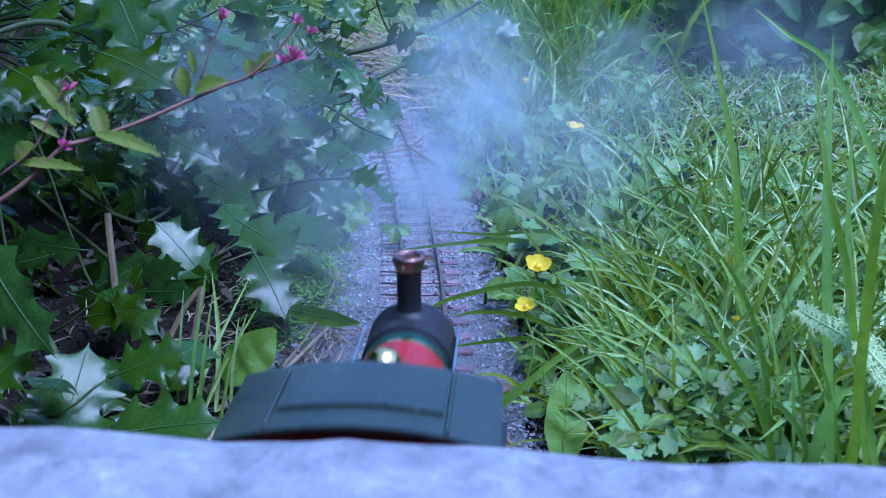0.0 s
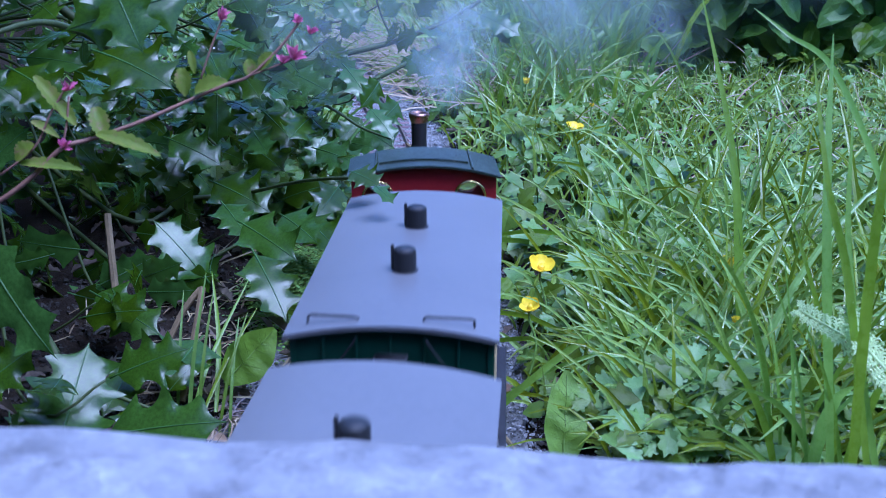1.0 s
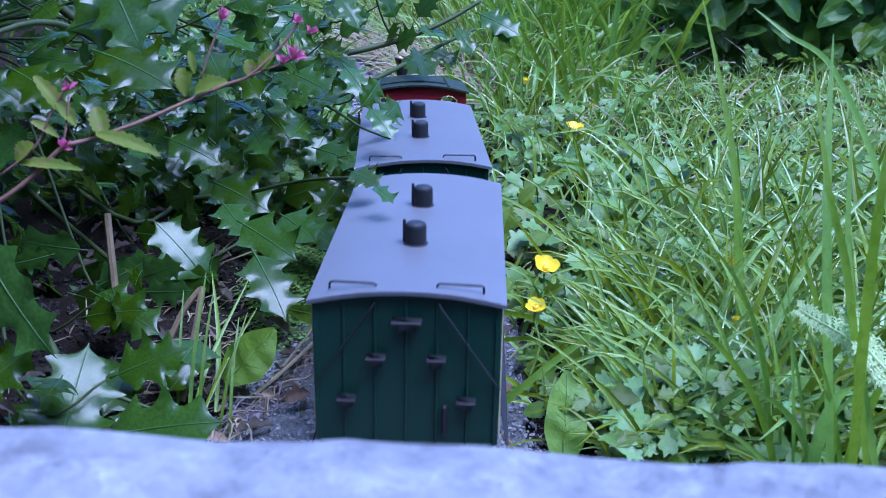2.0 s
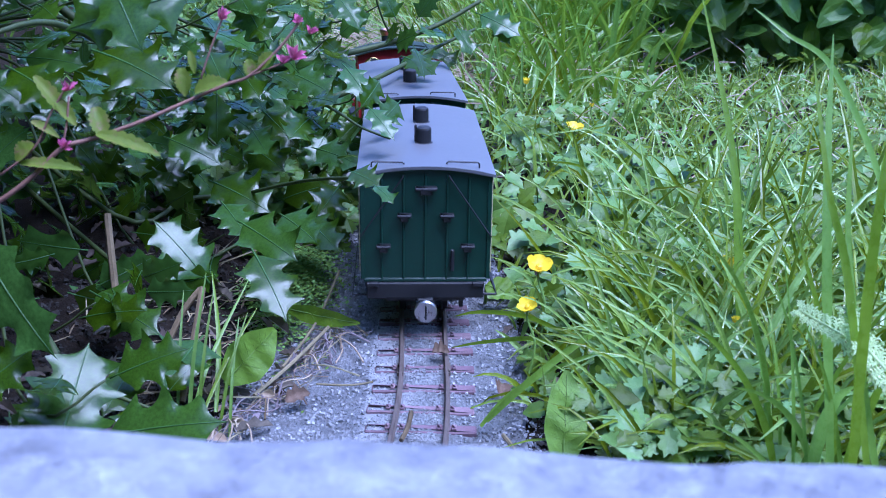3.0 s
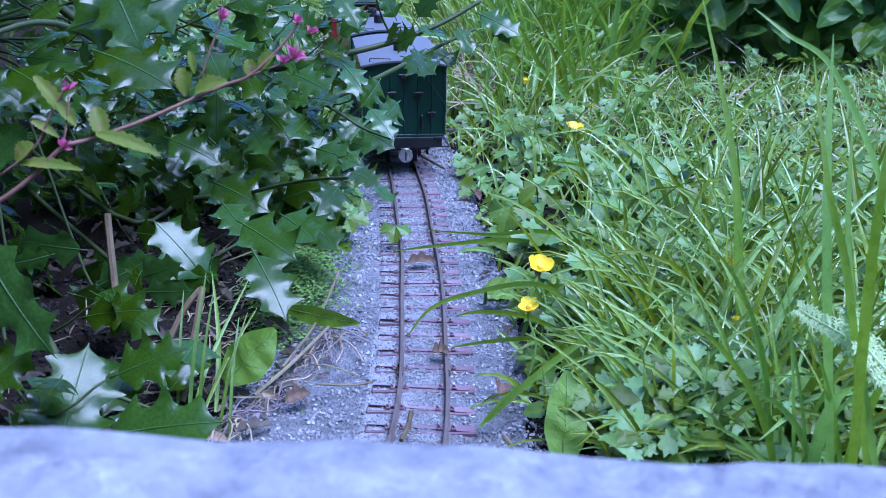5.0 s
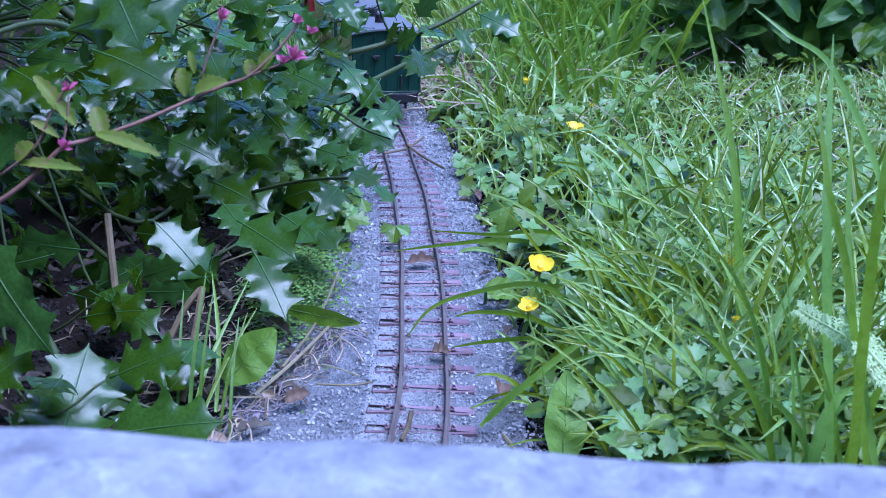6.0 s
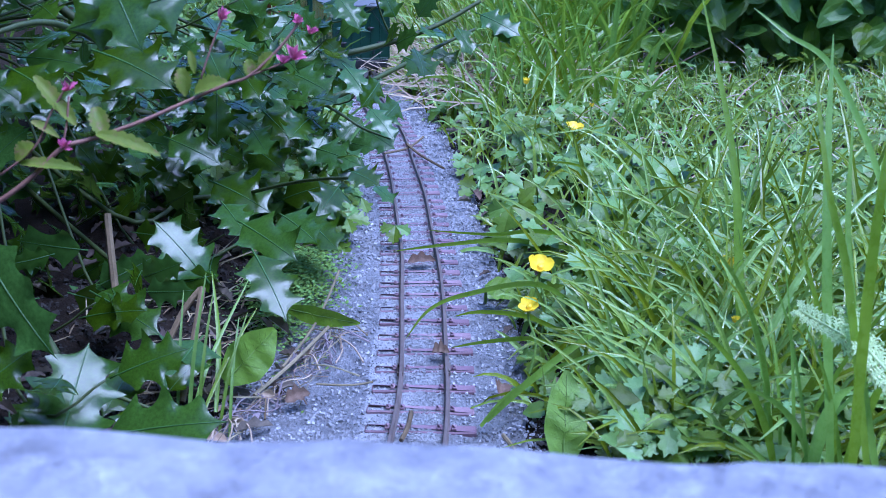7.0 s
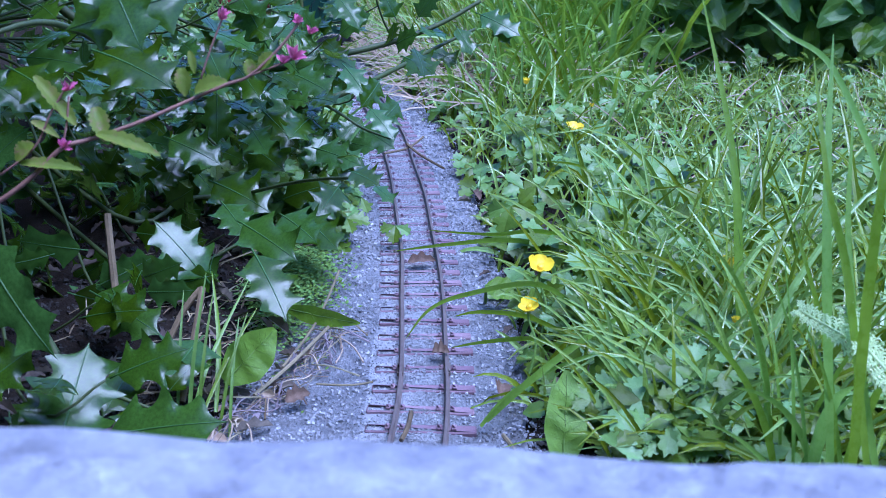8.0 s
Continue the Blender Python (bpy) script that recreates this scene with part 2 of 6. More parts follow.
def along(s):
    """Place and heading on the line, s metres past the bridge's middle."""
    i = int(np.clip(np.searchsorted(RUN, s), 1, len(RUN) - 1))
    u = (s - RUN[i - 1]) / (RUN[i] - RUN[i - 1])
    p = PATH[i - 1].lerp(PATH[i], u)
    a, b = PATH[max(0, i - 3)], PATH[min(len(PATH) - 1, i + 2)]
    return p, (b - a).normalized()


def line_x(y):
    return float(np.interp(y, [p.y for p in PATH], [p.x for p in PATH]))


# ---- ground ----
def ground_z(x, y):
    dx = x - line_x(min(max(y, -1.2), 2.95))
    n = noise.noise(Vector((x * 9, y * 9, 3.1))) * 0.006 + noise.noise(Vector((x * 2.3, y * 2.3, 8.0))) * 0.012
    wide = 0.085 if dx > 0 else 0.085 + 0.055 * min(1.0, max(0.0, (0.92 - y) / 0.3))
    side = min(1.0, max(0.0, (abs(dx) - wide) / 0.12))
    rise = 0.020 if dx > 0 else 0.030
    return -0.0085 + side * (rise + n) + 0.0015 * noise.noise(Vector((x * 60, y * 60, 0)))


def bare(x, y):
    """The soil itself, sunk below the ballast."""
    z = ground_z(x, y)
    return z - 0.006 * min(1.0, max(0.0, (0.004 - z) / 0.010))


def build_ground():
    xs = [-400, -60, -12, -4, -2.2, -1.6] + [-1.2 + 0.025 * i for i in range(33)] + [-0.38 + 0.0125 * i for i in range(1, 50)] \
        + [0.26 + 0.03 * i for i in range(40)] + [1.6, 2.2, 4, 12, 60, 400]
    ys = [-400, -60, -12, -4, -1.8, -1.0] + [-0.6 + 0.05 * i for i in range(18)] + [0.3 + 0.0125 * i for i in range(150)] \
        + [2.2 + 0.05 * i for i in range(34)] + [4.2, 5, 8, 20, 80, 400]
    xs, ys = sorted(set(round(v, 4) for v in xs)), sorted(set(round(v, 4) for v in ys))
    m = Mesher()
    m.sheet([[(x, y, bare(x, y) if abs(x) < 3 and -2 < y < 5 else 0.0) for x in xs] for y in ys])
    nx = len(xs) - 1
    for k in range(len(m.f)):
        x, y = xs[k % nx], ys[k // nx]
        m.mi[k] = int(x > 0.95 or x < -1.0 or y < -0.5 or y > 2.85 or (y < 0.40 and abs(x) > 0.5))
    ob = part("ground", m, (SOIL, TURF), None, smooth=True)
    tagged(ob, "dark crumbly garden soil under the plants", "ground", kind="structure")


def build_ballast():
    m = Mesher()
    rows = []
    for s in np.arange(-0.9, 2.75, 0.012):
        p, d = along(s)
        side = Vector((d.y, -d.x))
        row = []
        for k in range(-10, 11):
            u = k / 10
            w = 0.098 * u * (1 + 0.18 * noise.noise(Vector((s * 9, 2.0 if u > 0 else 7.0, 0)))) - 0.012
            if u < 0:
                w += 0.045 * u * min(1.0, max(0.0, (0.92 - s) / 0.3))
            q = p + side * w
            z = -0.0080 + 0.0009 * (abs(w + 0.012) < 0.045) + 0.0006 * (abs(w) < 0.016) - 0.011 * max(0, abs(u) - 0.75) / 0.25 + (0.0010 if abs(w) < 0.04 else 0.0022) * noise.noise(Vector((q.x * 70, q.y * 70, 4)))
            row.append((q.x, q.y, z if abs(u) < 1 else -0.03))
        rows.append(row)
    m.sheet(rows)
    for k in range(len(m.f)):
        m.mi[k] = int(8 <= k % 20 <= 12)
    bed = part("ballast", m, (BALLAST, DUST), None, smooth=True)
    tagged(bed, "pale grey trodden stone-dust ballast under the rails", "ballast", kind="structure")
    # loose chips
    rng = np.random.default_rng(5)
    cube = np.array([(x, y, z) for z in (-1, 1) for x, y in ((-1, -1), (1, -1), (1, 1), (-1, 1))], float) * 0.5
    faces = np.array([(3, 2, 1, 0), (4, 5, 6, 7), (0, 1, 5, 4), (1, 2, 6, 5), (2, 3, 7, 6), (3, 0, 4, 7)])
    count = 60000
    s = 0.42 + 1.95 * rng.random(count) ** 1.7
    w = np.where(rng.random(count) < 0.24, rng.uniform(-0.016, 0.016, count), -0.118 - 0.040 * np.clip((0.92 - s) / 0.3, 0, 1) + (0.216 + 0.040 * np.clip((0.92 - s) / 0.3, 0, 1)) * rng.random(count) ** 0.85)
    size = (0.0008 + 0.0020 * rng.random(count) ** 3.0) * (0.8 + 0.45 * np.clip(s - 0.5, 0, 1))
    size = np.where(np.abs(w) < 0.037, np.minimum(size, 0.0017), size)
    px, py = np.interp(s, RUN, [p.x for p in PATH]), np.interp(s, RUN, [p.y for p in PATH])
    dx, dy = np.interp(s + 0.01, RUN, [p.x for p in PATH]) - px, np.interp(s + 0.01, RUN, [p.y for p in PATH]) - py
    long = np.hypot(dx, dy)
    base = np.stack([px + w * dy / long, py - w * dx / long, -0.0077 + 0.0009 * (np.abs(w + 0.012) < 0.045) + 0.0006 * (np.abs(w) < 0.016) - 0.010 * np.maximum(0, np.abs(w + 0.012) - 0.08 - 0.05 * (w < 0) * np.clip((0.92 - s) / 0.3, 0, 1)) / 0.03], 1)
    a, b, c = rng.uniform(0, 6.283, (3, count))
    ca, sa, cb, sb, cc, sc = np.cos(a), np.sin(a), np.cos(b), np.sin(b), np.cos(c), np.sin(c)
    rot = np.stack([np.stack([cb * cc, -cb * sc, sb], 1), np.stack([ca * sc + sa * sb * cc, ca * cc - sa * sb * sc, -sa * cb], 1),
                    np.stack([sa * sc - ca * sb * cc, sa * cc + ca * sb * sc, ca * cb], 1)], 1)
    jit = cube[None] * size[:, None, None] * rng.uniform(0.7, 1.3, (count, 8, 1)) * rng.uniform(0.6, 1.2, (count, 1, 3))
    verts = np.einsum("nij,nkj->nki", rot, jit) + base[:, None]
    chips = Mesher()
    chips.v = verts.reshape(-1, 3).tolist()
    chips.f = (faces[None] + 8 * np.arange(count)[:, None, None]).reshape(-1, 4).tolist()
    chips.mi = np.repeat((np.abs(w) < 0.017).astype(int), 6).tolist()
    ob = part("gravel", chips, (CHIP, DUST), None)
    tagged(ob, "loose grey crushed stone chips on the trackbed", "gravel", kind="stuff")


def build_crumbs():
    """Lumps of dark soil along both edges of the ballast."""
    rng = random.Random(31)
    m = Mesher()
    cube = [(x, y, z) for z in (-1, 1) for x, y in ((-1, -1), (1, -1), (1, 1), (-1, 1))]
    faces = [(3, 2, 1, 0), (4, 5, 6, 7), (0, 1, 5, 4), (1, 2, 6, 5), (2, 3, 7, 6), (3, 0, 4, 7)]
    for _ in range(11000):
        y = 0.48 + 0.9 * rng.random() ** 1.3
        if rng.random() < 0.88:
            x = line_x(y) - 0.088 - 0.045 * min(1.0, max(0.0, (0.92 - y) / 0.3)) - abs(rng.gauss(0, 0.11))
        else:
            x = line_x(y) + 0.075 + abs(rng.gauss(0, 0.03))
        r = 0.0006 + 0.0017 * rng.random() ** 2.5
        rot = Euler((rng.uniform(0, 6), rng.uniform(0, 6), rng.uniform(0, 6))).to_matrix()
        p = Vector((x, y, ground_z(x, y) + r * 0.3))
        m.add([p + rot @ (Vector(v) * r * rng.uniform(0.6, 1.2)) for v in cube], faces)
    tagged(part("soil_crumbs", m, CRUMB), "crumbs of dark soil and humus beside the ballast", "soil", kind="stuff")


def build_track():
    track = thing("track", "narrow-gauge model railway track with weathered rails and dark sleepers", "track", kind="structure")
    for sgn in (-1, 1):
        m = Mesher()
        prof = [(-0.0020, -0.0052), (0.0020, -0.0052), (0.0020, -0.0046), (0.0006, -0.0040), (0.0006, -0.0016), (0.0011, -0.0012),
                (0.0011, -0.0002), (0.0008, 0.0), (-0.0008, 0.0), (-0.0011, -0.0002), (-0.0011, -0.0012), (-0.0006, -0.0016), (-0.0006, -0.0040), (-0.0020, -0.0046)]
        rows = []
        for s in np.arange(-0.9, 3.1, 0.02):
            p, d = along(s)
            side = Vector((d.y, -d.x))
            wob = 0.0006 * math.sin(s * 23 + sgn)
            rows.append([((p + side * (sgn * 0.0168 + a + wob)).x, (p + side * (sgn * 0.0168 + a + wob)).y, b + 0.0004 * math.sin(s * 14)) for a, b in prof + prof[:1]])
        m.sheet(rows)
        part("rail", m, RAIL, track)
        j = Mesher()
        for s in (0.675, 1.59):
            p, d = along(s)
            a = pose(p.x, p.y, 0, 0, 0, math.degrees(math.atan2(-d.x, d.y)))
            j.box((sgn * 0.0168 - 0.0024, -0.008, -0.0048), (sgn * 0.0168 + 0.0024, 0.008, -0.0014), 0.0004, a)
        part("rail_joiner", j, RAIL, track, "dark folded metal rail joiner")
    # one sleeper with its chairs, then its repeats
    m = Mesher()
    m.box((-0.036, -0.0048, -0.0125), (0.036, 0.0048, -0.0052), 0.0009)
    for x in (-0.0215, -0.0121, 0.0121, 0.0215):
        m.box((x - 0.0016, -0.0027, -0.0054), (x + 0.0016, 0.0027, -0.0034), 0.0005)
    base = m.data("sleeper", SLEEPER)
    rng = random.Random(3)
    k = 0
    s = -0.30
    while s < 2.9:
        p, d = along(s + rng.uniform(-0.0015, 0.0015))
        ob = new("sleeper", base)
        ob.parent = track
        ob.matrix_basis = pose(p.x + rng.uniform(-0.001, 0.001), p.y, rng.uniform(-0.0005, 0.0004), rng.uniform(-1.2, 1.2), rng.uniform(-0.8, 0.8),
                               math.degrees(math.atan2(-d.x, d.y)) + rng.uniform(-1.5, 1.5))
        s += 0.0279 if abs(s - 0.655) > 0.014 else 0.0345


def build_bridge():
    """The coping stone that the view looks over, on its two plain abutments."""
    slab = thing("coping_stone", "pale mottled rough stone slab spanning the track", "stone slab")
    nx, ny = 90, 30
    def top(x, y):
        edge = 0.187 - 0.006 * x + 0.004 * noise.noise(Vector((x * 22, 1.7, 0))) + 0.0018 * noise.noise(Vector((x * 90, 4.1, 0)))
        yy = -0.20 + (edge + 0.20) * y
        z = 0.2185 - 0.047 * x + 0.0016 * noise.noise(Vector((x * 40, yy * 40, 1))) + 0.0007 * noise.noise(Vector((x * 160, yy * 160, 2)))
        return x, yy, z
    rows = []
    xs = [-0.40 + 0.76 * i / nx for i in range(nx + 1)]
    for j in range(ny + 1):
        rows.append([top(x, j / ny) for x in xs])
    last = rows[-1]
    for dy, dz in ((0.0022, -0.0012), (0.0036, -0.0040), (0.0040, -0.012), (0.0022, -0.028), (-0.004, -0.040), (-0.10, -0.041), (-0.385, -0.041)):
        rows.append([(x, y + dy + 0.001 * noise.noise(Vector((x * 80, dz * 300, 0))), z + dz) for x, y, z in last])
    rows.append(rows[0])
    m = Mesher()
    m.sheet(rows)
    n = len(rows[0])
    m.f.append(tuple(r * n for r in range(len(rows) - 2, -1, -1)))
    m.f.append(tuple(r * n + n - 1 for r in range(len(rows) - 1)))
    m.mi += [0, 0]
    part("block", m, SLAB, slab, smooth=True)
    for name, x0, x1 in (("wall_west", -0.42, -0.215), ("wall_east", 0.095, 0.36)):
        w = Mesher()
        w.box((x0, -0.22, -0.06), (x1, 0.165, 0.160 if x0 > 0 else 0.179), 0.006)
        tagged(part(name, w, MASONRY), "dark rough bridge abutment below the coping stone", "wall", kind="structure")


# ---- the train ----
def arch(width, edge, crown, n=18):
    """x, z of a shallow roof arc from one eave to the other."""
    h = crown - edge
    r = (width * width / 4 + h * h) / (2 * h)
    a = math.asin(width / 2 / r)
    return [(r * math.sin(-a + 2 * a * i / n), crown - r + r * math.cos(-a + 2 * a * i / n)) for i in range(n + 1)]


def wheelset(y, parent, r=0.013):
    ws = new("wheelset")
    ws.parent = parent
    ws.matrix_basis = pose(0, y, r)
    m = Mesher()
    turn = pose(0, 0, 0, 0, 90, 0)
    for sx in (-1, 1):
        rows = [(r * 0.3, 0.0145), (r * 0.86, 0.0145), (r * 1.1, 0.0143), (r * 1.1, 0.0152), (r, 0.0156), (r * 0.98, 0.0188), (r * 0.88, 0.0192), (r * 0.8, 0.0180), (r * 0.3, 0.0182)]
        m = Mesher()
        m.lathe([(a, sx * b) for a, b in rows], 24, turn)
        part("wheel", m, BLACK, ws)
    a = Mesher()
    a.lathe([(0.0018, -0.021), (0.0018, 0.021)], 10, turn)
    part("axle", a, STEEL, ws)
    return ws


LENGTH = 0.217


def coach(name, label, side_low, low_label):
    """A short four-wheeled coach: y = 0 is its rear end, the rails' top z = 0."""
    c = thing(name, label, "railway coach", "coaches of the train")
    L = LENGTH
    def bodyx(z):
        t = min(1, max(0, (0.075 - z) / 0.032))
        return 0.0485 - 0.0030 * t * t
    zs = [0.043, 0.049, 0.056, 0.063, 0.072, 0.08, 0.100, 0.1256]
    arc = arch(0.097, 0.1256, 0.1305, 12)
    outline = [(-bodyx(z), z) for z in zs[:-1]] + arc + [(bodyx(z), z) for z in reversed(zs[:-1])]
    for y0, y1 in ((0.0, 0.0025), (L - 0.0025, L)):
        m = Mesher()
        m.prism(outline, y0, y1)
        part("end_panel", m, GREEN, c, "dark green boarded end")
    for y, out in ((0.0, -1), (L, 1)):
        y0, y1 = sorted((y, y + out * 0.0011))
        for x in (-0.0325, -0.0165, -0.0005, 0.0155, 0.0315):
            m = Mesher()
            m.box((x - 0.0008, y0, 0.0445), (x + 0.0008, y1, 0.1268 - 0.0022 * (x / 0.03) ** 2), 0.0004)
            part("beading", m, GREEN, c)
        m = Mesher()
        m.box((-0.0462, y0, 0.0430), (0.0462, y1, 0.0460), 0.0005)
        part("waist_rail", m, GREEN, c)
        m = Mesher()
        m.prism([(x, z - 0.0028) for x, z in arc] + [(x, z - 0.0004) for x, z in reversed(arc)], y0, y1)
        part("arch_moulding", m, GREEN, c)
        for sx in (-1, 1):
            m = Mesher()
            m.box((min(sx * 0.0452, sx * 0.0482), y0, 0.045), (max(sx * 0.0452, sx * 0.0482), y1, 0.124), 0.0004)
            part("corner_post", m, GREEN, c)
    # steps and bracing on the rear end
    for x, z, w in ((0.0, 0.1165, 0.016), (-0.0158, 0.0960, 0.0105), (0.0154, 0.0960, 0.0105), (-0.0312, 0.0722, 0.0105), (0.0310, 0.0722, 0.0105)):
        m = Mesher()
        m.box((x - w / 2, -0.0075, z - 0.0010), (x + w / 2, -0.0005, z + 0.0012), 0.0005)
        m.box((x - w * 0.28, -0.0042, z - 0.0050), (x + w * 0.28, -0.0006, z - 0.0010), 0.0005)
        part("end_step", m, BLACK, c, "black ribbed step")
    for sx in (-1, 1):
        m = Mesher()
        m.tube([(sx * 0.0165, -0.0022, 0.1260), (sx * 0.0175, -0.0028, 0.1240), (sx * 0.0478, -0.0028, 0.0800), (sx * 0.0485, -0.0010, 0.0790)], 0.0006, 6)
        part("brace_rod", m, BLACK, c, "thin black diagonal rod")
    m = Mesher()
    m.box((0.0185, -0.0030, 0.0520), (0.0215, -0.0005, 0.0690), 0.0008)
    part("lamp_bracket", m, BLACK, c)
    # sides: planked below, windows above
    for sx in (-1, 1):
        m = Mesher()
        pts = [(sx * bodyx(z), z) for z in (0.043, 0.049, 0.056, 0.063, 0.072, 0.080)]
        m.prism(pts + [(x - sx * 0.0022, z) for x, z in reversed(pts)], 0.0025, L - 0.0025)
        part("lower_side", m, side_low, c, low_label)
        x0, x1 = sorted((sx * 0.0463, sx * 0.0485))
        m = Mesher()
        m.box((x0, 0.0025, 0.1150), (x1, L - 0.0025, 0.1254))
        part("cant_rail", m, TEAK, c)
        n = 6
        step = (L - 0.005) / n
        for k in range(n + 1):
            y = 0.0025 + step * k
            m = Mesher()
            m.box((x0, max(0.0025, y - 0.0125), 0.0801), (x1, min(L - 0.0025, y + 0.0125), 0.1149))
            part("window_pillar", m, TEAK, c, "varnished teak pillar")
            m = Mesher()
            xa, xb = sorted((sx * 0.0486, sx * 0.0493))
            m.box((xa, max(0.0025, y - 0.0008), 0.050), (xb, min(L - 0.0025, y + 0.0008), 0.1235))
            part("side_beading", m, CREAM, c, "cream beading strip")
        for k in range(n):
            m = Mesher()
            y = 0.0025 + step * k
            xg = sx * 0.0472
            m.box((xg - 0.0004, y + 0.0127, 0.0803), (xg + 0.0004, y + step - 0.0127, 0.1147))
            g = part("window_pane", m, GLASS, c)
        m = Mesher()
        xa, xb = sorted((sx * 0.0440, sx * 0.0555))
        m.box((xa, 0.012, 0.0265), (xb, L - 0.012, 0.0285), 0.0006)
        for y in (0.03, 0.09, 0.15, 0.20):
            xc, xd = sorted((sx * 0.0440, sx * 0.0460))
            m.box((xc, y, 0.0284), (xd, y + 0.003, 0.0430))
        part("footboard", m, BLACK, c, "black running footboard")
    # roof with its drip edge
    outer = arch(0.1015, 0.1268, 0.1330, 22)
    inner = [(x * 0.995, z - 0.0022) for x, z in outer]
    m = Mesher()
    m.prism(outer + list(reversed(inner)), -0.0035, L + 0.0035)
    roof = part("roof", m, ROOF, c, "smooth matt blue-grey arched roof")
    for y in (0.071, 0.145):
        m = Mesher()
        seat = pose(0, y, -0.0015)
        m.lathe([(0.0072, 0.1335), (0.0072, 0.1347), (0.0061, 0.1350), (0.0060, 0.1450), (0.0055, 0.1463), (0.0036, 0.1473), (0.0008, 0.1476)], 28, seat)
        m.box((-0.0074, -0.0010, 0.1352), (-0.0056, 0.0010, 0.1486), 0.0004, seat)
        part("roof_vent", m, BLACK, roof, "black cylindrical roof ventilator", smooth=False)
    for y, x in ((0.005, -0.028), (0.005, 0.027)):
        m = Mesher()
        zb = 0.1330 - 0.0062 * (x / 0.0507) ** 2
        m.tube([(x - 0.012, y, zb - 0.0008), (x - 0.0118, y, zb + 0.0025), (x - 0.0105, y, zb + 0.0032), (x + 0.0105, y, zb + 0.0026), (x + 0.0118, y, zb + 0.0019), (x + 0.012, y, zb - 0.0015)], 0.0007, 6)
        part("roof_handrail", m, BLACK, roof, "thin dark wire handrail")
    # frame, couplings, wheels
    m = Mesher()
    m.box((-0.030, 0.0, 0.0270), (0.030, L, 0.0425), 0.001)
    m.box((-0.0440, -0.0025, 0.0300), (0.0440, 0.004, 0.0428), 0.0008)
    m.box((-0.0440, L - 0.004, 0.0300), (0.0440, L + 0.0025, 0.0428), 0.0008)
    for sx in (-1, 1):
        xa, xb = sorted((sx * 0.0350, sx * 0.0440))
        m.box((xa, -0.0045, 0.0400), (xb, -0.0005, 0.0436), 0.0006)
        for y in (0.052, L - 0.052):
            xa, xb = sorted((sx * 0.0205, sx * 0.0240))
            m.box((xa, y - 0.009, 0.0080), (xb, y + 0.009, 0.0300), 0.001)
    m.box((0.0260, 0.004, 0.020), (0.0290, 0.010, 0.031), 0.0006)
    part("underframe", m, BLACK, c)
    for y0, out in ((0.0, -1), (L, 1)):
        m = Mesher()
        m.lathe([(0.0028, -0.004), (0.0028, 0.0125)], 12, pose(0, y0, 0.0240, 90 if out < 0 else -90))
        m.box((-0.006, min(y0, y0 + out * 0.006), 0.0205), (0.006, max(y0, y0 + out * 0.006), 0.0310), 0.0008)
        b = part("coupling", m, BLACK, c)
        m = Mesher()
        m.lathe([(0.0005, 0.0158), (0.0080, 0.0152), (0.0086, 0.0142), (0.0086, 0.0128), (0.0025, 0.0120)], 28, pose(0, y0, 0.0240, 90 if out < 0 else -90))
        part("buffer_disc", m, STEEL, b, "bright round steel buffer face", smooth=False)
        m = Mesher()
        yy = y0 + out * 0.0162
        m.box((-0.0007, yy - 0.0006, 0.0185), (0.0007, yy + 0.0006, 0.0295))
        part("coupling_slot", m, BLACK, b)
    for y in (0.052, L - 0.052):
        wheelset(y, c)
    return c


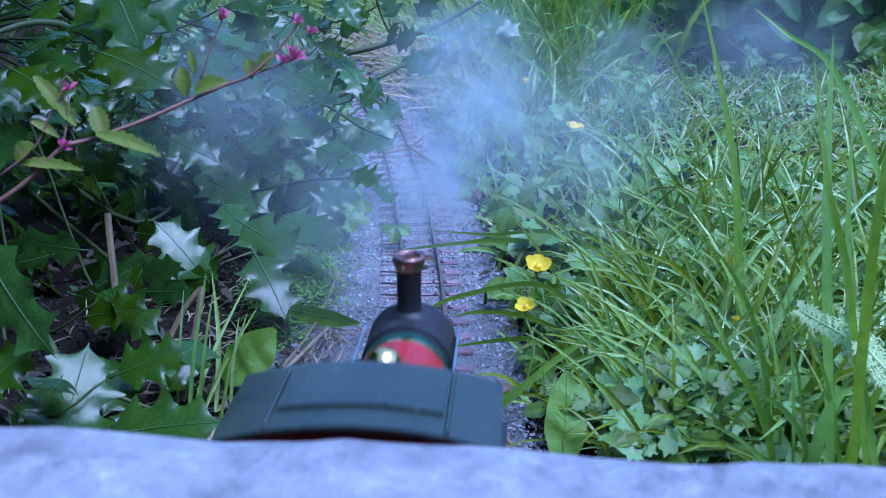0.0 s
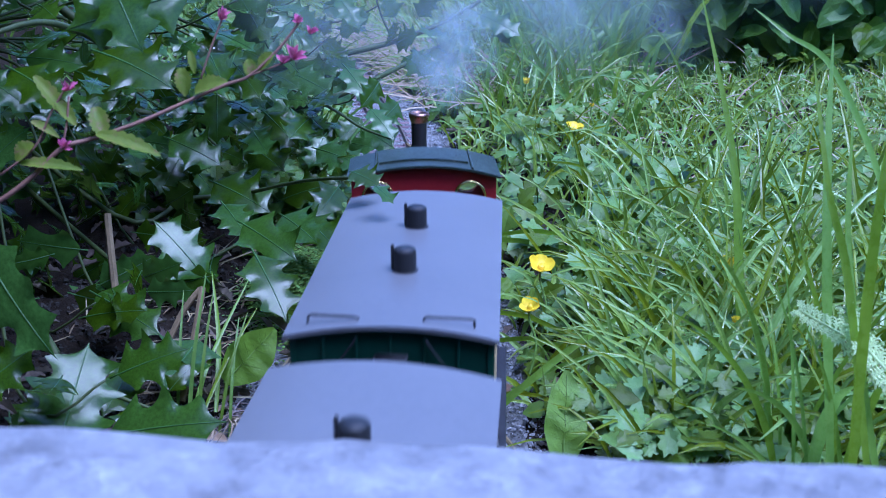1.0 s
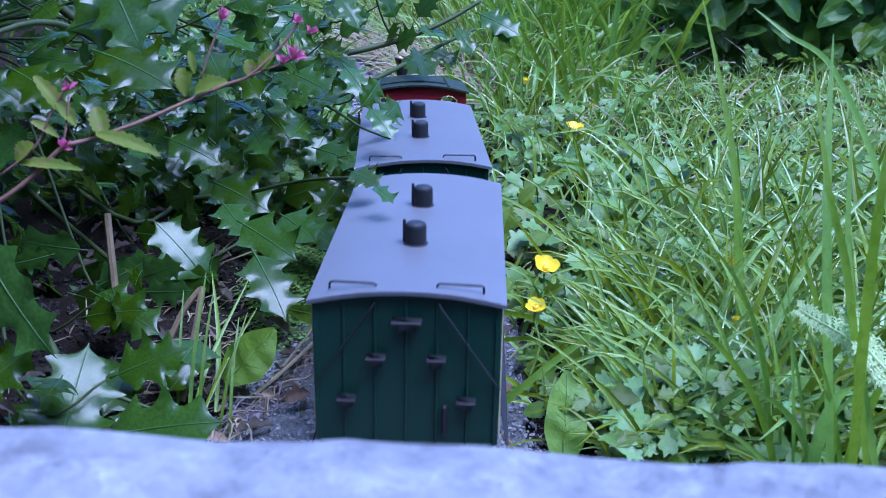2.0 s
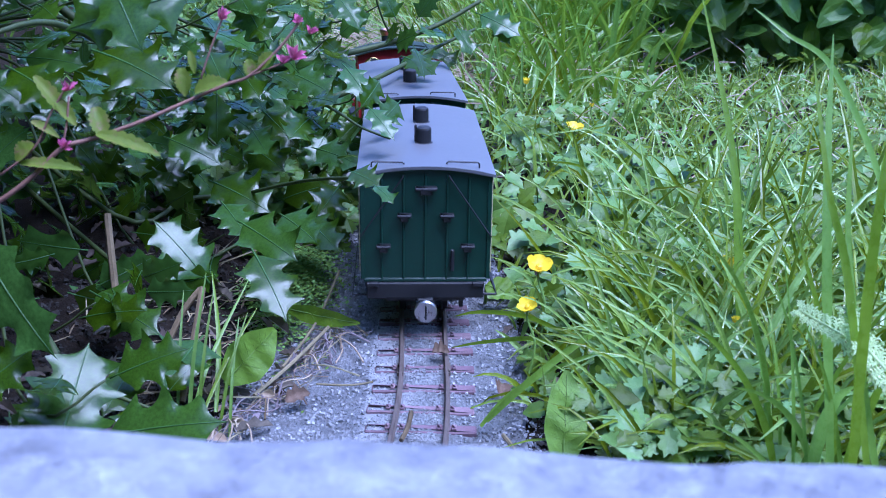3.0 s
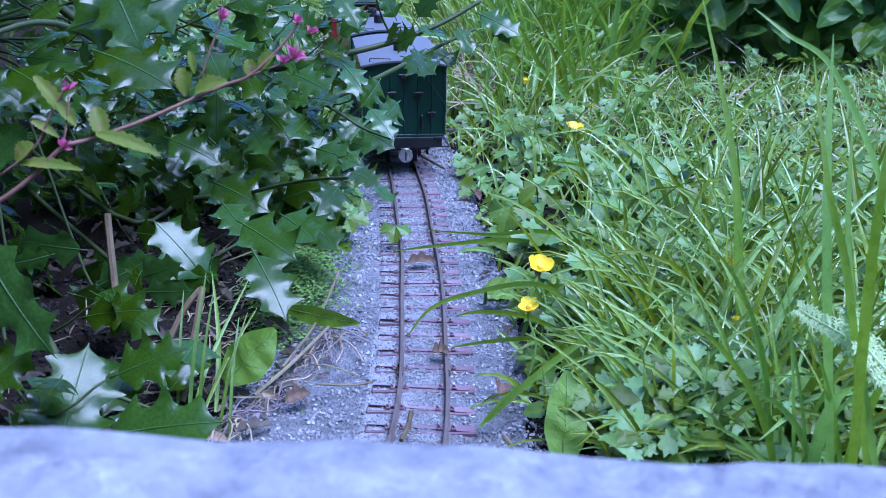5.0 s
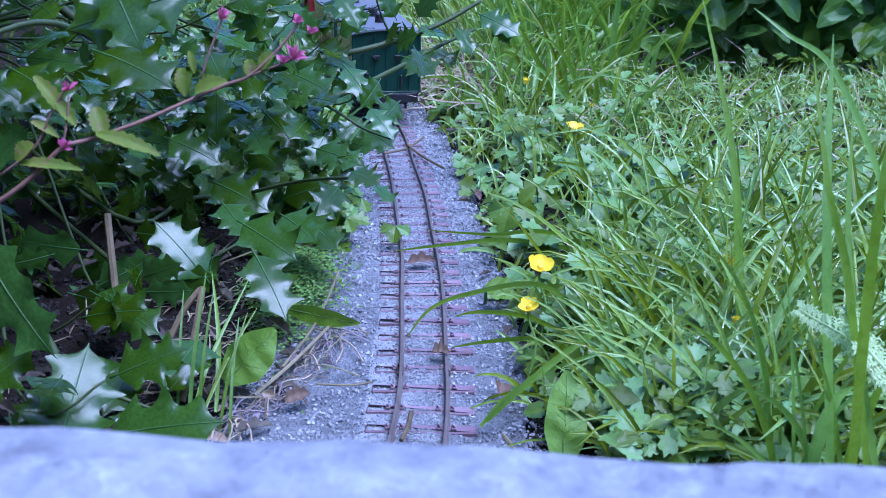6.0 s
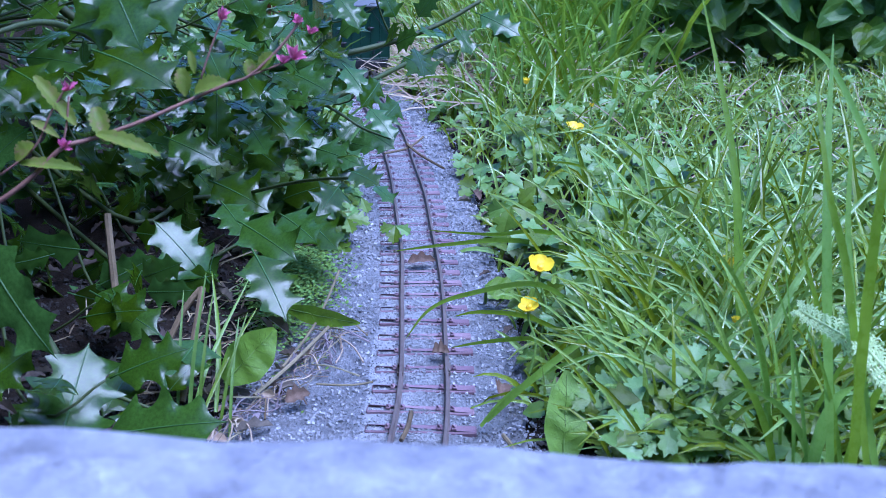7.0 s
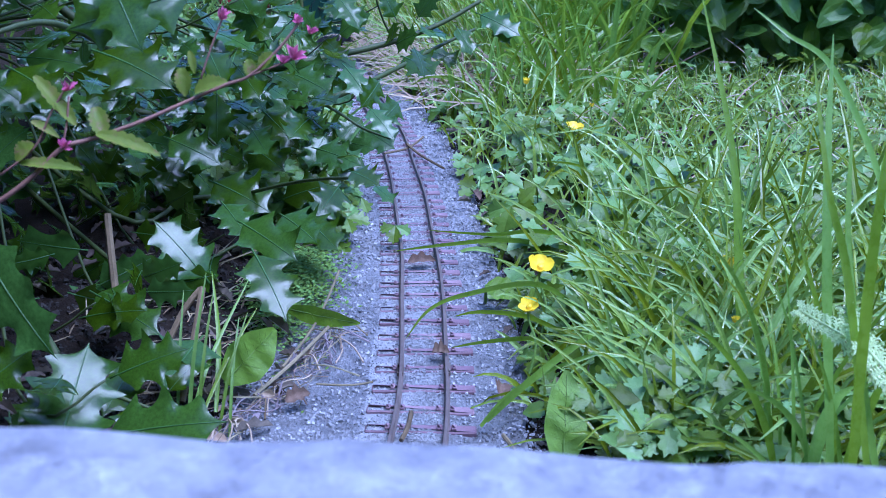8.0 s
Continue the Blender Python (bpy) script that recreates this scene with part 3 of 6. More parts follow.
def locomotive():
    """y = 0 is the rear of the cab."""
    c = thing("steam_locomotive", "model steam locomotive with red cab, green roof and black chimney", "locomotive")
    W = 0.0512
    # rear cab sheet with two round openings
    eave, crown = 0.1308, 0.1364
    arc = arch(2 * W, eave, crown, 20)
    def plate(y0, y1, name, lab, bottom):
        bm = bmesh.new()
        outer = [(-W, bottom)] + arc + [(W, bottom)]
        loops = [outer]
        for hx in (-0.0325, 0.0325):
            loops.append([(hx + 0.0102 * math.cos(6.28318 * i / 28), 0.1165 + 0.0102 * math.sin(6.28318 * i / 28)) for i in range(28)])
        edges = []
        for lp in loops:
            vs = [bm.verts.new((x, y0, z)) for x, z in lp]
            edges += [bm.edges.new((vs[i], vs[(i + 1) % len(vs)])) for i in range(len(vs))]
        res = bmesh.ops.triangle_fill(bm, edges=edges, use_beauty=True)
        fs = [g for g in res["geom"] if isinstance(g, bmesh.types.BMFace)]
        ex = bmesh.ops.extrude_face_region(bm, geom=fs)
        bmesh.ops.translate(bm, vec=(0, y1 - y0, 0), verts=[g for g in ex["geom"] if isinstance(g, bmesh.types.BMVert)])
        bmesh.ops.recalc_face_normals(bm, faces=bm.faces[:])
        me = bpy.data.meshes.new(name)
        bm.to_mesh(me)
        bm.free()
        me.materials.append(RED)
        return part(name, me, RED, c, lab)
    rear = plate(0.0, 0.0015, "cab_rear_sheet", "glossy red cab sheet with two round windows", 0.026)
    front = plate(0.044, 0.0455, "cab_front_sheet", "glossy red cab front sheet", 0.060)
    for sheet, y in ((rear, -0.0012), (front, 0.0467)):
        for hx in (-0.0325, 0.0325):
            m = Mesher()
            m.lathe([(0.0099, 0), (0.0099, 0.0014), (0.0104, 0.0019), (0.0112, 0.0019), (0.0117, 0.0014), (0.0117, 0)], 32, pose(hx, y - 0.0004 if y < 0 else y, 0.1165, 90 if y < 0 else -90), caps=False)
            part("window_rim", m, BRASS, sheet, "brass window rim", smooth=True)
            m = Mesher()
            m.lathe([(0.0101, 0.0004), (0.0101, 0.0009)], 28, pose(hx, 0.0014 if y < 0 else 0.0444, 0.1165, 90))
            part("window_pane", m, GLASS, sheet)
    for sx in (-1, 1):
        m = Mesher()
        xa, xb = sorted((sx * (W - 0.0015), sx * W))
        m.box((xa, 0.0015, 0.026), (xb, 0.044, 0.080))
        m.box((xa, 0.0015, 0.0801), (xb, 0.012, 0.1306))
        m.box((xa, 0.036, 0.0801), (xb, 0.044, 0.1306))
        part("cab_side", m, RED, c, "glossy red cab side")
        m = Mesher()
        m.tube([(sx * 0.0505, 0.004, 0.030), (sx * 0.0545, 0.004, 0.034), (sx * 0.0545, 0.004, 0.112), (sx * 0.0505, 0.004, 0.116)], 0.0008, 8)
        part("handrail", m, BRASS, c)
        m = Mesher()
        xa, xb = sorted((sx * 0.024, sx * 0.047))
        m.box((xa, 0.048, 0.034), (xb, 0.150, 0.064), 0.002)
        part("side_tank", m, GREEN, c, "dark green side tank")
        m = Mesher()
        m.tube([(sx * 0.027, 0.056, 0.086), (sx * 0.027, 0.205, 0.086)], 0.0009, 8)
        part("boiler_handrail", m, STEEL, c)
        m = Mesher()
        xa, xb = sorted((sx * 0.0555, sx * 0.0440))
        m.box((xa, -0.004, 0.020), (xb, 0.210, 0.0260), 0.0006)
        part("running_board", m, BLACK, c)
    top = arch(2 * W + 0.0055, eave + 0.0004, crown + 0.0032, 24)
    m = Mesher()
    m.prism(top + [(x * 0.985, z - 0.0016) for x, z in reversed(top)], -0.005, 0.050)
    roof = part("cab_roof", m, CABGREEN, c, "dark green arched cab roof, lightly chipped")
    m = Mesher()
    hatch = [(x, z + 0.0014) for x, z in top if abs(x) < 0.032]
    m.prism(hatch + [(x, z - 0.0030) for x, z in reversed(hatch)], 0.010, 0.043)
    part("roof_hatch", m, CABGREEN, roof, "raised sliding roof hatch")
    for x in (-0.034, 0.034):
        m = Mesher()
        zr = crown + 0.0032 - 0.0082 * (x / 0.0505) ** 2
        m.tube([(x, -0.003, zr + 0.0008), (x, 0.048, zr + 0.0008)], 0.0010, 6)
        part("roof_rib", m, CABGREEN, roof)
    # boiler, smokebox, chimney, dome
    lie = pose(0, 0, 0.0765, -90, 0, 0)
    m = Mesher()
    m.lathe([(0.0235, 0.0460), (0.0235, 0.172)], 40, lie)
    part("boiler", m, GREEN, c, "dark green boiler barrel", smooth=False)
    m = Mesher()
    m.lathe([(0.0236, 0.116), (0.0240, 0.1163), (0.0240, 0.156), (0.0236, 0.1563)], 40, lie, caps=False)
    part("lagging_panel", m, RED, c, "red painted boiler panel")
    for y in (0.066, 0.1135, 0.1565, 0.168):
        m = Mesher()
        m.lathe([(0.0236, y), (0.0243, y + 0.0003), (0.0243, y + 0.0022), (0.0236, y + 0.0025)], 36, lie, caps=False)
        part("boiler_band", m, BRASS if 0.15 < y < 0.16 else BLACK, c)
    m = Mesher()
    m.lathe([(0.0245, 0.1720), (0.0252, 0.1724), (0.0252, 0.208), (0.0238, 0.2105), (0.010, 0.212), (0.0005, 0.213)], 36, lie)
    part("smokebox", m, BLACK, c, "black smokebox")
    m = Mesher()
    m.box((-0.026, 0.174, 0.034), (0.026, 0.210, 0.058), 0.002)
    part("saddle", m, BLACK, c)
    m = Mesher()
    m.box((-0.050, 0.2125, 0.018), (0.050, 0.218, 0.036), 0.001)
    part("buffer_beam", m, RED, c, "red front buffer beam")
    m = Mesher()
    m.lathe([(0.0130, 0.0990), (0.0105, 0.1010), (0.0072, 0.1035), (0.0066, 0.1080), (0.0068, 0.1270)], 28, pose(0, 0.192, 0))
    ch = part("chimney", m, BLACK, c, "tall black chimney")
    m = Mesher()
    m.lathe([(0.0069, 0.1268), (0.0078, 0.1285), (0.0084, 0.1310), (0.0090, 0.1325), (0.0088, 0.1350), (0.0074, 0.1355), (0.0062, 0.1348), (0.0060, 0.1290)], 28, pose(0, 0.192, 0), caps=False)
    part("chimney_cap", m, COPPER, ch, "worn copper chimney cap", smooth=True)
    m = Mesher()
    m.lathe([(0.0105, 0.0985), (0.0088, 0.1015), (0.0085, 0.1210), (0.0077, 0.1255), (0.0050, 0.1290), (0.0008, 0.1305)], 28, pose(0.0, 0.082, 0))
    part("dome", m, BRASS, c, "polished brass steam dome", smooth=True)
    m = Mesher()
    m.lathe([(0.0032, 0.1120), (0.0032, 0.1230), (0.0042, 0.1240), (0.0042, 0.1280), (0.0020, 0.1300)], 16, pose(-0.017, 0.064, 0))
    m.tube([(-0.017, 0.064, 0.113), (-0.017, 0.060, 0.099), (-0.010, 0.058, 0.095)], 0.0018, 8)
    part("whistle", m, COPPER, c, "small copper whistle")
    m = Mesher()
    m.box((-0.030, -0.002, 0.0180), (0.030, 0.212, 0.0330), 0.001)
    m.box((-0.046, -0.003, 0.0180), (0.046, 0.003, 0.0330), 0.001)
    part("chassis", m, BLACK, c)
    m = Mesher()
    m.lathe([(0.0028, 0.0), (0.0028, 0.012)], 12, pose(0, 0, 0.0240, 90))
    m.lathe([(0.0005, 0.0148), (0.0080, 0.0142), (0.0086, 0.0128), (0.0025, 0.0115)], 24, pose(0, 0, 0.0240, 90))
    part("coupling", m, STEEL, c)
    m = Mesher()
    m.box((-0.044, 0.004, 0.034), (0.044, 0.043, 0.060), 0.001)
    part("cab_floor", m, BLACK, c)
    for y in (0.050, 0.105, 0.160):
        wheelset(y, c, 0.0155)
    return c


build_ground()
build_ballast()
build_crumbs()
build_track()
build_bridge()
LOCO = locomotive()
COACH_A = coach("passenger_coach", "model coach with grey roof and red lower sides behind the locomotive", RED, "red painted lower side")
COACH_B = coach("passenger_coach", "model coach with grey roof and dark green boarded end", GREEN, "dark green lower side")


# ---- plants ----
def frame_of(base, tip, up):
    """Axes of a leaf: along it, across it, out of its face."""
    d = (Vector(tip) - Vector(base))
    length = d.length
    d.normalize()
    side = d.cross(Vector(up))
    if side.length < 0.05:
        side = d.cross(Vector((0.3, 1, 0.1)))
    side.normalize()
    return Matrix((side, d, side.cross(d))).transposed(), length


def holly_mesh(seed, spines=3, wide=0.30, curl=0.5, n=22):
    """A holly leaf one metre long along y: smooth scallops between a few long spines, wavy edge, folded on its rib."""
    rng = random.Random(seed)
    m = Mesher()
    marks = [0.20 + 0.56 * k / (spines - 1) + rng.uniform(-0.015, 0.015) for k in range(spines)]
    full = [wide * (0.95 + 0.12 * math.sin(math.pi * k / (spines - 1))) * (1 - 0.10 * k) for k in range(spines)]
    rows = []
    for i in range(n + 1):
        u = i / n
        row = []
        for s in (-1, 1):
            shift = 0.02 * s
            mk = [v + shift for v in marks]
            if u <= mk[0]:
                f = u / mk[0]
                w, cusp, k = full[0] * (0.04 + 0.62 * f ** 0.7 + 0.40 * f ** 5), f ** 4, 0
            elif u >= mk[-1]:
                f = (u - mk[-1]) / (1 - mk[-1])
                w, cusp, k = full[-1] * ((1 - f) ** 1.9 * 0.62 + 0.38 * (1 - f) ** 8), (1 - f) ** 4, spines - 1
            else:
                k = max(j for j in range(spines) if mk[j] <= u)
                f = (u - mk[k]) / (mk[k + 1] - mk[k])
                cusp = abs(2 * f - 1) ** 2.2
                w = (full[k] * (1 - f) + full[k + 1] * f) * (0.52 + 0.48 * cusp)
                k = k if f < 0.5 else k + 1
            sign = 1.0 if (k + (s > 0)) % 2 else 0.25
            pts = []
            for g in (1.0, 0.78, 0.52, 0.26):
                z = w * (0.20 * g - 0.27 * g * g) + curl * w * g ** 5 * cusp * sign
                pts.append((s * w * g, u + 0.05 * g * cusp, z - 0.19 * (u - 0.35) ** 2))
            row.append(pts)
        rows.append(row[0] + [(0.0, u, -0.19 * (u - 0.35) ** 2)] + list(reversed(row[1])))
    m.sheet(rows)
    rib = [(0.0, u, 0.006 - 0.19 * (u - 0.35) ** 2) for u in (-0.12, 0.0, 0.2, 0.4, 0.6, 0.8, 0.97)]
    m.tube(rib, [0.012, 0.010, 0.008, 0.007, 0.005, 0.004, 0.002], 5, 1)
    return m


HOLLY_KINDS = [holly_mesh(1, 3, 0.36, 0.50), holly_mesh(2, 3, 0.34, 0.42), holly_mesh(3, 3, 0.40, 0.60), holly_mesh(4, 2, 0.34, 0.65)]
HOLLY_COARSE = [holly_mesh(1, 3, 0.36, 0.50, 12), holly_mesh(3, 3, 0.40, 0.60, 12)]
HOLLY_DATA = [k.data("holly_leaf", HOLLY, HOLLY_RIB, smooth=True) for k in HOLLY_KINDS]
RNG = random.Random(11)


def holly_leaf(bush, base, tip, up=(0.1, -0.45, 0.9), kind=None, grow=1.0):
    rot, length = frame_of(base, tip, up)
    ob = new("leaf", HOLLY_DATA[RNG.randrange(4) if kind is None else kind])
    ob.parent = bush
    ob.matrix_basis = Matrix.LocRotScale(Vector(base), rot.to_quaternion(), Vector((length * grow, length, length)))
    return ob


def near_lobes():
    """Parts of the bush: centre, radii, how many leaves."""
    return [((-0.3058, 0.7946, 0.2351), (0.13, 0.10, 0.08), 18),
            ((-0.3948, 0.9275, 0.0113), (0.16, 0.10, 0.13), 32),
            ((-0.2544, 0.8901, 0.2053), (0.13, 0.10, 0.08), 44),
            ((-0.2409, 0.9665, 0.1213), (0.13, 0.10, 0.10), 95),
            ((-0.1938, 1.1408, 0.1341), (0.11, 0.10, 0.10), 55),
            ((-0.1870, 1.0590, 0.0230), (0.08, 0.08, 0.07), 62),
            ((-0.2660, 0.8657, 0.0166), (0.12, 0.10, 0.08), 66),
            ((-0.3434, 1.0165, 0.0530), (0.15, 0.10, 0.12), 80)]


def far_lobes():
    return [((-0.2183, 0.9938, -0.0113), (0.09, 0.10, 0.07), 50),
            ((-0.1399, 1.1445, 0.0250), (0.06, 0.08, 0.06), 42),
            ((-0.1250, 1.0500, 0.1150), (0.07, 0.12, 0.07), 60),
            ((-0.2981, 0.6816, 0.0359), (0.09, 0.07, 0.055), 22),
            ((-0.2616, 0.7398, 0.0204), (0.08, 0.06, 0.055), 24),
            ((-0.2449, 0.5386, 0.0514), (0.08, 0.03, 0.03), 3),
            ((-0.1455, 1.2181, 0.1729), (0.12, 0.10, 0.07), 16),
            ((-0.1480, 1.0600, -0.0340), (0.05, 0.08, 0.05), 22),
            ((-0.4700, 1.0948, 0.1241), (0.20, 0.14, 0.2), 110)]


def holly_bush():
    bush = thing("holly_bush", "dense glossy dark-green holly bush overhanging the trackbed", "bush")
    stems = Mesher()
    trunk = [(-0.52, 1.05, -0.02), (-0.50, 1.04, 0.15), (-0.47, 1.0, 0.34), (-0.44, 0.98, 0.60)]
    stems.tube(trunk, [0.016, 0.014, 0.011, 0.006], 9)
    part("trunk", stems, TWIG, bush, smooth=True)

    def branch(pts, r0, r1):
        b = Mesher()
        line = smooth3(pts)
        b.tube(line, [r0 + (r1 - r0) * i / (len(line) - 1) for i in range(len(line))], 7)
        part("branch", b, TWIG, bush, smooth=True)
        return line

    # twigs that reach out over the line
    branch([(-0.47, 1.02, 0.30), (-0.2778, 1.0550, 0.1315), (-0.2070, 1.0792, 0.1399), (-0.1334, 1.1035, 0.1488), (-0.0575, 1.1397, 0.1612), (-0.0025, 1.1670, 0.1782), (0.0415, 1.1855, 0.2006)], 0.0050, 0.0022)
    branch([(-0.50, 1.04, 0.15), (-0.2168, 1.0785, 0.0781), (-0.1513, 1.0067, 0.1150), (-0.0933, 0.9826, 0.1369), (-0.0482, 1.0603, 0.1466), (-0.0118, 1.1574, 0.1512), (0.0364, 1.2155, 0.1656)], 0.0042, 0.0016)
    branch([(-0.1189, 0.9704, 0.1323), (-0.0897, 0.8876, 0.1382), (-0.0647, 0.8146, 0.1419), (-0.0397, 0.7628, 0.1452)], 0.0016, 0.0008)
    branch([(-0.0575, 1.1430, 0.1704), (-0.0655, 1.1390, 0.1890), (-0.0738, 1.1286, 0.2195)], 0.0014, 0.0009)
    branch([(-0.50, 1.04, 0.15), (-0.2846, 0.8583, 0.0555), (-0.2261, 0.8820, 0.0626), (-0.1853, 0.9024, 0.0602), (-0.1057, 0.7716, 0.1103), (-0.0538, 0.6661, 0.1419)], 0.0026, 0.0011)
    branch([(-0.50, 1.04, 0.10), (-0.2458, 0.7922, 0.0186), (-0.2068, 0.8249, 0.0211), (-0.1725, 0.8502, 0.0325), (-0.1603, 0.8461, 0.0210)], 0.0024, 0.0010)
    branch([(-0.52, 1.05, 0.05), (-0.2587, 0.6080, 0.0675), (-0.2265, 0.5701, 0.0504), (-0.2028, 0.5565, 0.0421), (-0.1625, 0.5515, 0.0279)], 0.0028, 0.0010)
    branch([(-0.47, 1.0, 0.34), (-0.2168, 0.7519, 0.2042), (-0.2128, 0.6271, 0.2415), (-0.2156, 0.5583, 0.2569), (-0.2376, 0.5241, 0.2501)], 0.0030, 0.0013)
    branch([(-0.47, 1.0, 0.34), (-0.2212, 0.9136, 0.2117), (-0.1564, 0.9372, 0.2185), (-0.1140, 0.9644, 0.2353)], 0.0018, 0.0010)

    def leaf(b, t, up=(0.1, -0.45, 0.9), kind=None, grow=1.0):
        holly_leaf(bush, b, t, up, kind, grow)

    # large near leaves
    leaf((-0.1672, 0.5363, 0.2846), (-0.1460, 0.5081, 0.2498), (0.2, -1.0, 0.12), 0, 1.2)
    leaf((-0.1327, 0.5535, 0.2733), (-0.1912, 0.5267, 0.2575), (0.0, -0.95, 0.35), 1, 1.0)
    leaf((-0.2044, 0.6238, 0.2320), (-0.1540, 0.5971, 0.2167), (-0.1, -0.4, 0.9), 2, 1.2)
    leaf((-0.1462, 0.8676, 0.2015), (-0.1678, 0.8626, 0.2473), (0.2, -0.8, 0.5), 0, 1.3)
    leaf((-0.2012, 0.8870, 0.0767), (-0.1481, 0.8596, 0.0592), (0.29, -0.62, 0.73), 2, 1.35)
    leaf((-0.1507, 0.9396, 0.0453), (-0.0950, 0.9456, 0.0623), (0.29, -0.62, 0.73), 0, 1.1)
    leaf((-0.0592, 0.6531, 0.1501), (-0.0394, 0.6378, 0.1458), (0.29, -0.62, 0.73), 2, 1.4)
    leaf((-0.0416, 0.6164, 0.1512), (-0.0291, 0.5985, 0.1457), (0.5, -0.8, 0.3), 3, 1.0)
    leaf((-0.1828, 0.7473, 0.0417), (-0.2218, 0.7622, 0.0837), (0.29, -0.62, 0.73), 0, 1.25)
    leaf((-0.1438, 0.7528, 0.0572), (-0.1135, 0.7040, 0.0241), (0.29, -0.62, 0.73), 1, 1.15)
    leaf((-0.1591, 0.7893, 0.0703), (-0.1117, 0.7517, 0.0539), (0.2, -0.75, 0.6), 3, 1.2)
    leaf((-0.1189, 0.8575, 0.0532), (-0.0866, 0.8108, 0.0413), (0.3, -0.8, 0.4), 0, 1.1)
    leaf((-0.1353, 0.8392, 0.0615), (-0.1019, 0.7943, 0.0544), (0.1, -0.7, 0.7), 2, 1.2)
    leaf((-0.0976, 0.9435, 0.0563), (-0.1140, 0.8956, 0.0410), (0.2, -0.8, 0.5), 0, 1.2)
    leaf((-0.1811, 0.8233, 0.0764), (-0.1546, 0.7855, 0.0597), (0.3, -0.7, 0.6), 1, 1.2)
    leaf((-0.0811, 1.0106, 0.0662), (-0.1016, 0.9838, 0.0504), (0.2, -0.8, 0.4), 2, 1.2)
    leaf((-0.1965, 0.5687, 0.0465), (-0.1532, 0.5744, 0.0626), (0.25, -0.60, 0.75), 2, 1.15)
    leaf((-0.2114, 0.5063, 0.0350), (-0.2051, 0.5529, 0.0768), (0.30, -0.58, 0.75), 0, 1.4)
    leaf((-0.1914, 0.5255, 0.0294), (-0.1223, 0.5198, 0.0433), (0.25, -0.60, 0.75), 0, 1.05)
    leaf((-0.2498, 0.5290, 0.1441), (-0.2029, 0.4896, 0.0928), (0.1, -1.0, -0.05), 1, 0.8)
    leaf((-0.2484, 0.4927, 0.0716), (-0.2195, 0.5108, 0.0927), (-0.1, -0.8, 0.6), 2, 1.2)
    leaf((-0.2403, 0.6448, 0.0517), (-0.1958, 0.6375, 0.0609), (0.1, -0.6, 0.8), 1, 1.1)
    leaf((-0.2394, 0.6684, 0.0585), (-0.1891, 0.6410, 0.0410), (0.2, -0.7, 0.7), 0, 1.1)
    leaf((-0.2212, 0.8713, 0.0922), (-0.1896, 0.8778, 0.1106), (0.0, -0.7, 0.6), 3, 1.2)
    leaf((-0.2306, 0.8607, 0.1222), (-0.1832, 0.8438, 0.1045), (-0.1, -0.6, 0.8), 2, 1.1)
    leaf((-0.1458, 1.0115, 0.1285), (-0.1700, 0.9781, 0.0941), (0.0, -0.8, 0.5), 0, 1.2)
    leaf((-0.2482, 0.6004, 0.2259), (-0.2054, 0.5730, 0.2086), (0.1, -0.5, 0.8), 1, 1.1)
    leaf((-0.2644, 0.5809, 0.1708), (-0.2384, 0.5896, 0.1953), (0.1, -0.6, 0.8), 2, 1.1)
    leaf((-0.1637, 0.6397, 0.0374), (-0.1770, 0.5880, 0.0260), (-0.1, -0.9, 0.4), 2, 1.2)
    leaf((-0.1944, 0.5984, 0.0405), (-0.2028, 0.5515, 0.0279), (0.1, -0.8, 0.6), 0, 1.1)
    # leaves along the reaching twigs
    leaf((-0.0514, 1.1393, 0.1601), (-0.0274, 1.1131, 0.1757), (0.0, -0.8, 0.5), 2, 1.3)
    leaf((-0.0575, 1.1393, 0.1601), (-0.0500, 1.1166, 0.1858), (0.6, -0.7, 0.2), 0, 1.2)
    leaf((-0.0407, 1.0947, 0.1538), (-0.0069, 1.0542, 0.1443), (0.1, -0.7, 0.6), 0, 1.3)
    leaf((-0.0276, 1.0473, 0.1697), (-0.0160, 1.0174, 0.1452), (0.7, -0.7, 0.2), 1, 1.2)
    leaf((-0.0838, 0.9009, 0.1758), (-0.0581, 0.8698, 0.1478), (0.5, -0.8, 0.3), 0, 1.05)
    leaf((-0.0540, 0.8867, 0.1657), (-0.0678, 0.8593, 0.1480), (0.6, -0.8, 0.2), 2, 1.1)
    leaf((0.0038, 1.1733, 0.1663), (-0.0257, 1.1446, 0.1750), (0.0, -0.6, 0.8), 1, 1.1)
    leaf((0.0163, 1.1754, 0.1722), (0.0336, 1.1553, 0.1453), (0.6, -0.8, 0.3), 3, 1.3)
    leaf((0.0418, 1.1909, 0.1858), (0.0878, 1.1628, 0.1665), (-0.1, -0.7, 0.8), 1, 1.05)
    leaf((0.0532, 1.1898, 0.1828), (0.0760, 1.1696, 0.1556), (0.2, -0.8, 0.6), 0, 1.1)
    leaf((-0.0153, 1.1876, 0.1466), (0.0196, 1.1725, 0.1338), (0.1, -0.6, 0.8), 3, 1.2)
    leaf((-0.1096, 1.1127, 0.1746), (-0.0754, 1.1002, 0.1994), (0.0, -0.7, 0.7), 0, 1.2)
    leaf((-0.1046, 1.0744, 0.2164), (-0.0811, 1.0535, 0.1872), (0.6, -0.7, 0.2), 2, 1.2)
    leaf((-0.1370, 1.1226, 0.1128), (-0.0865, 1.1067, 0.1279), (0.0, -0.7, 0.7), 1, 1.0)
    leaf((-0.0548, 0.7753, 0.1656), (-0.0350, 0.7530, 0.1475), (0.5, -0.8, 0.3), 0, 1.05)
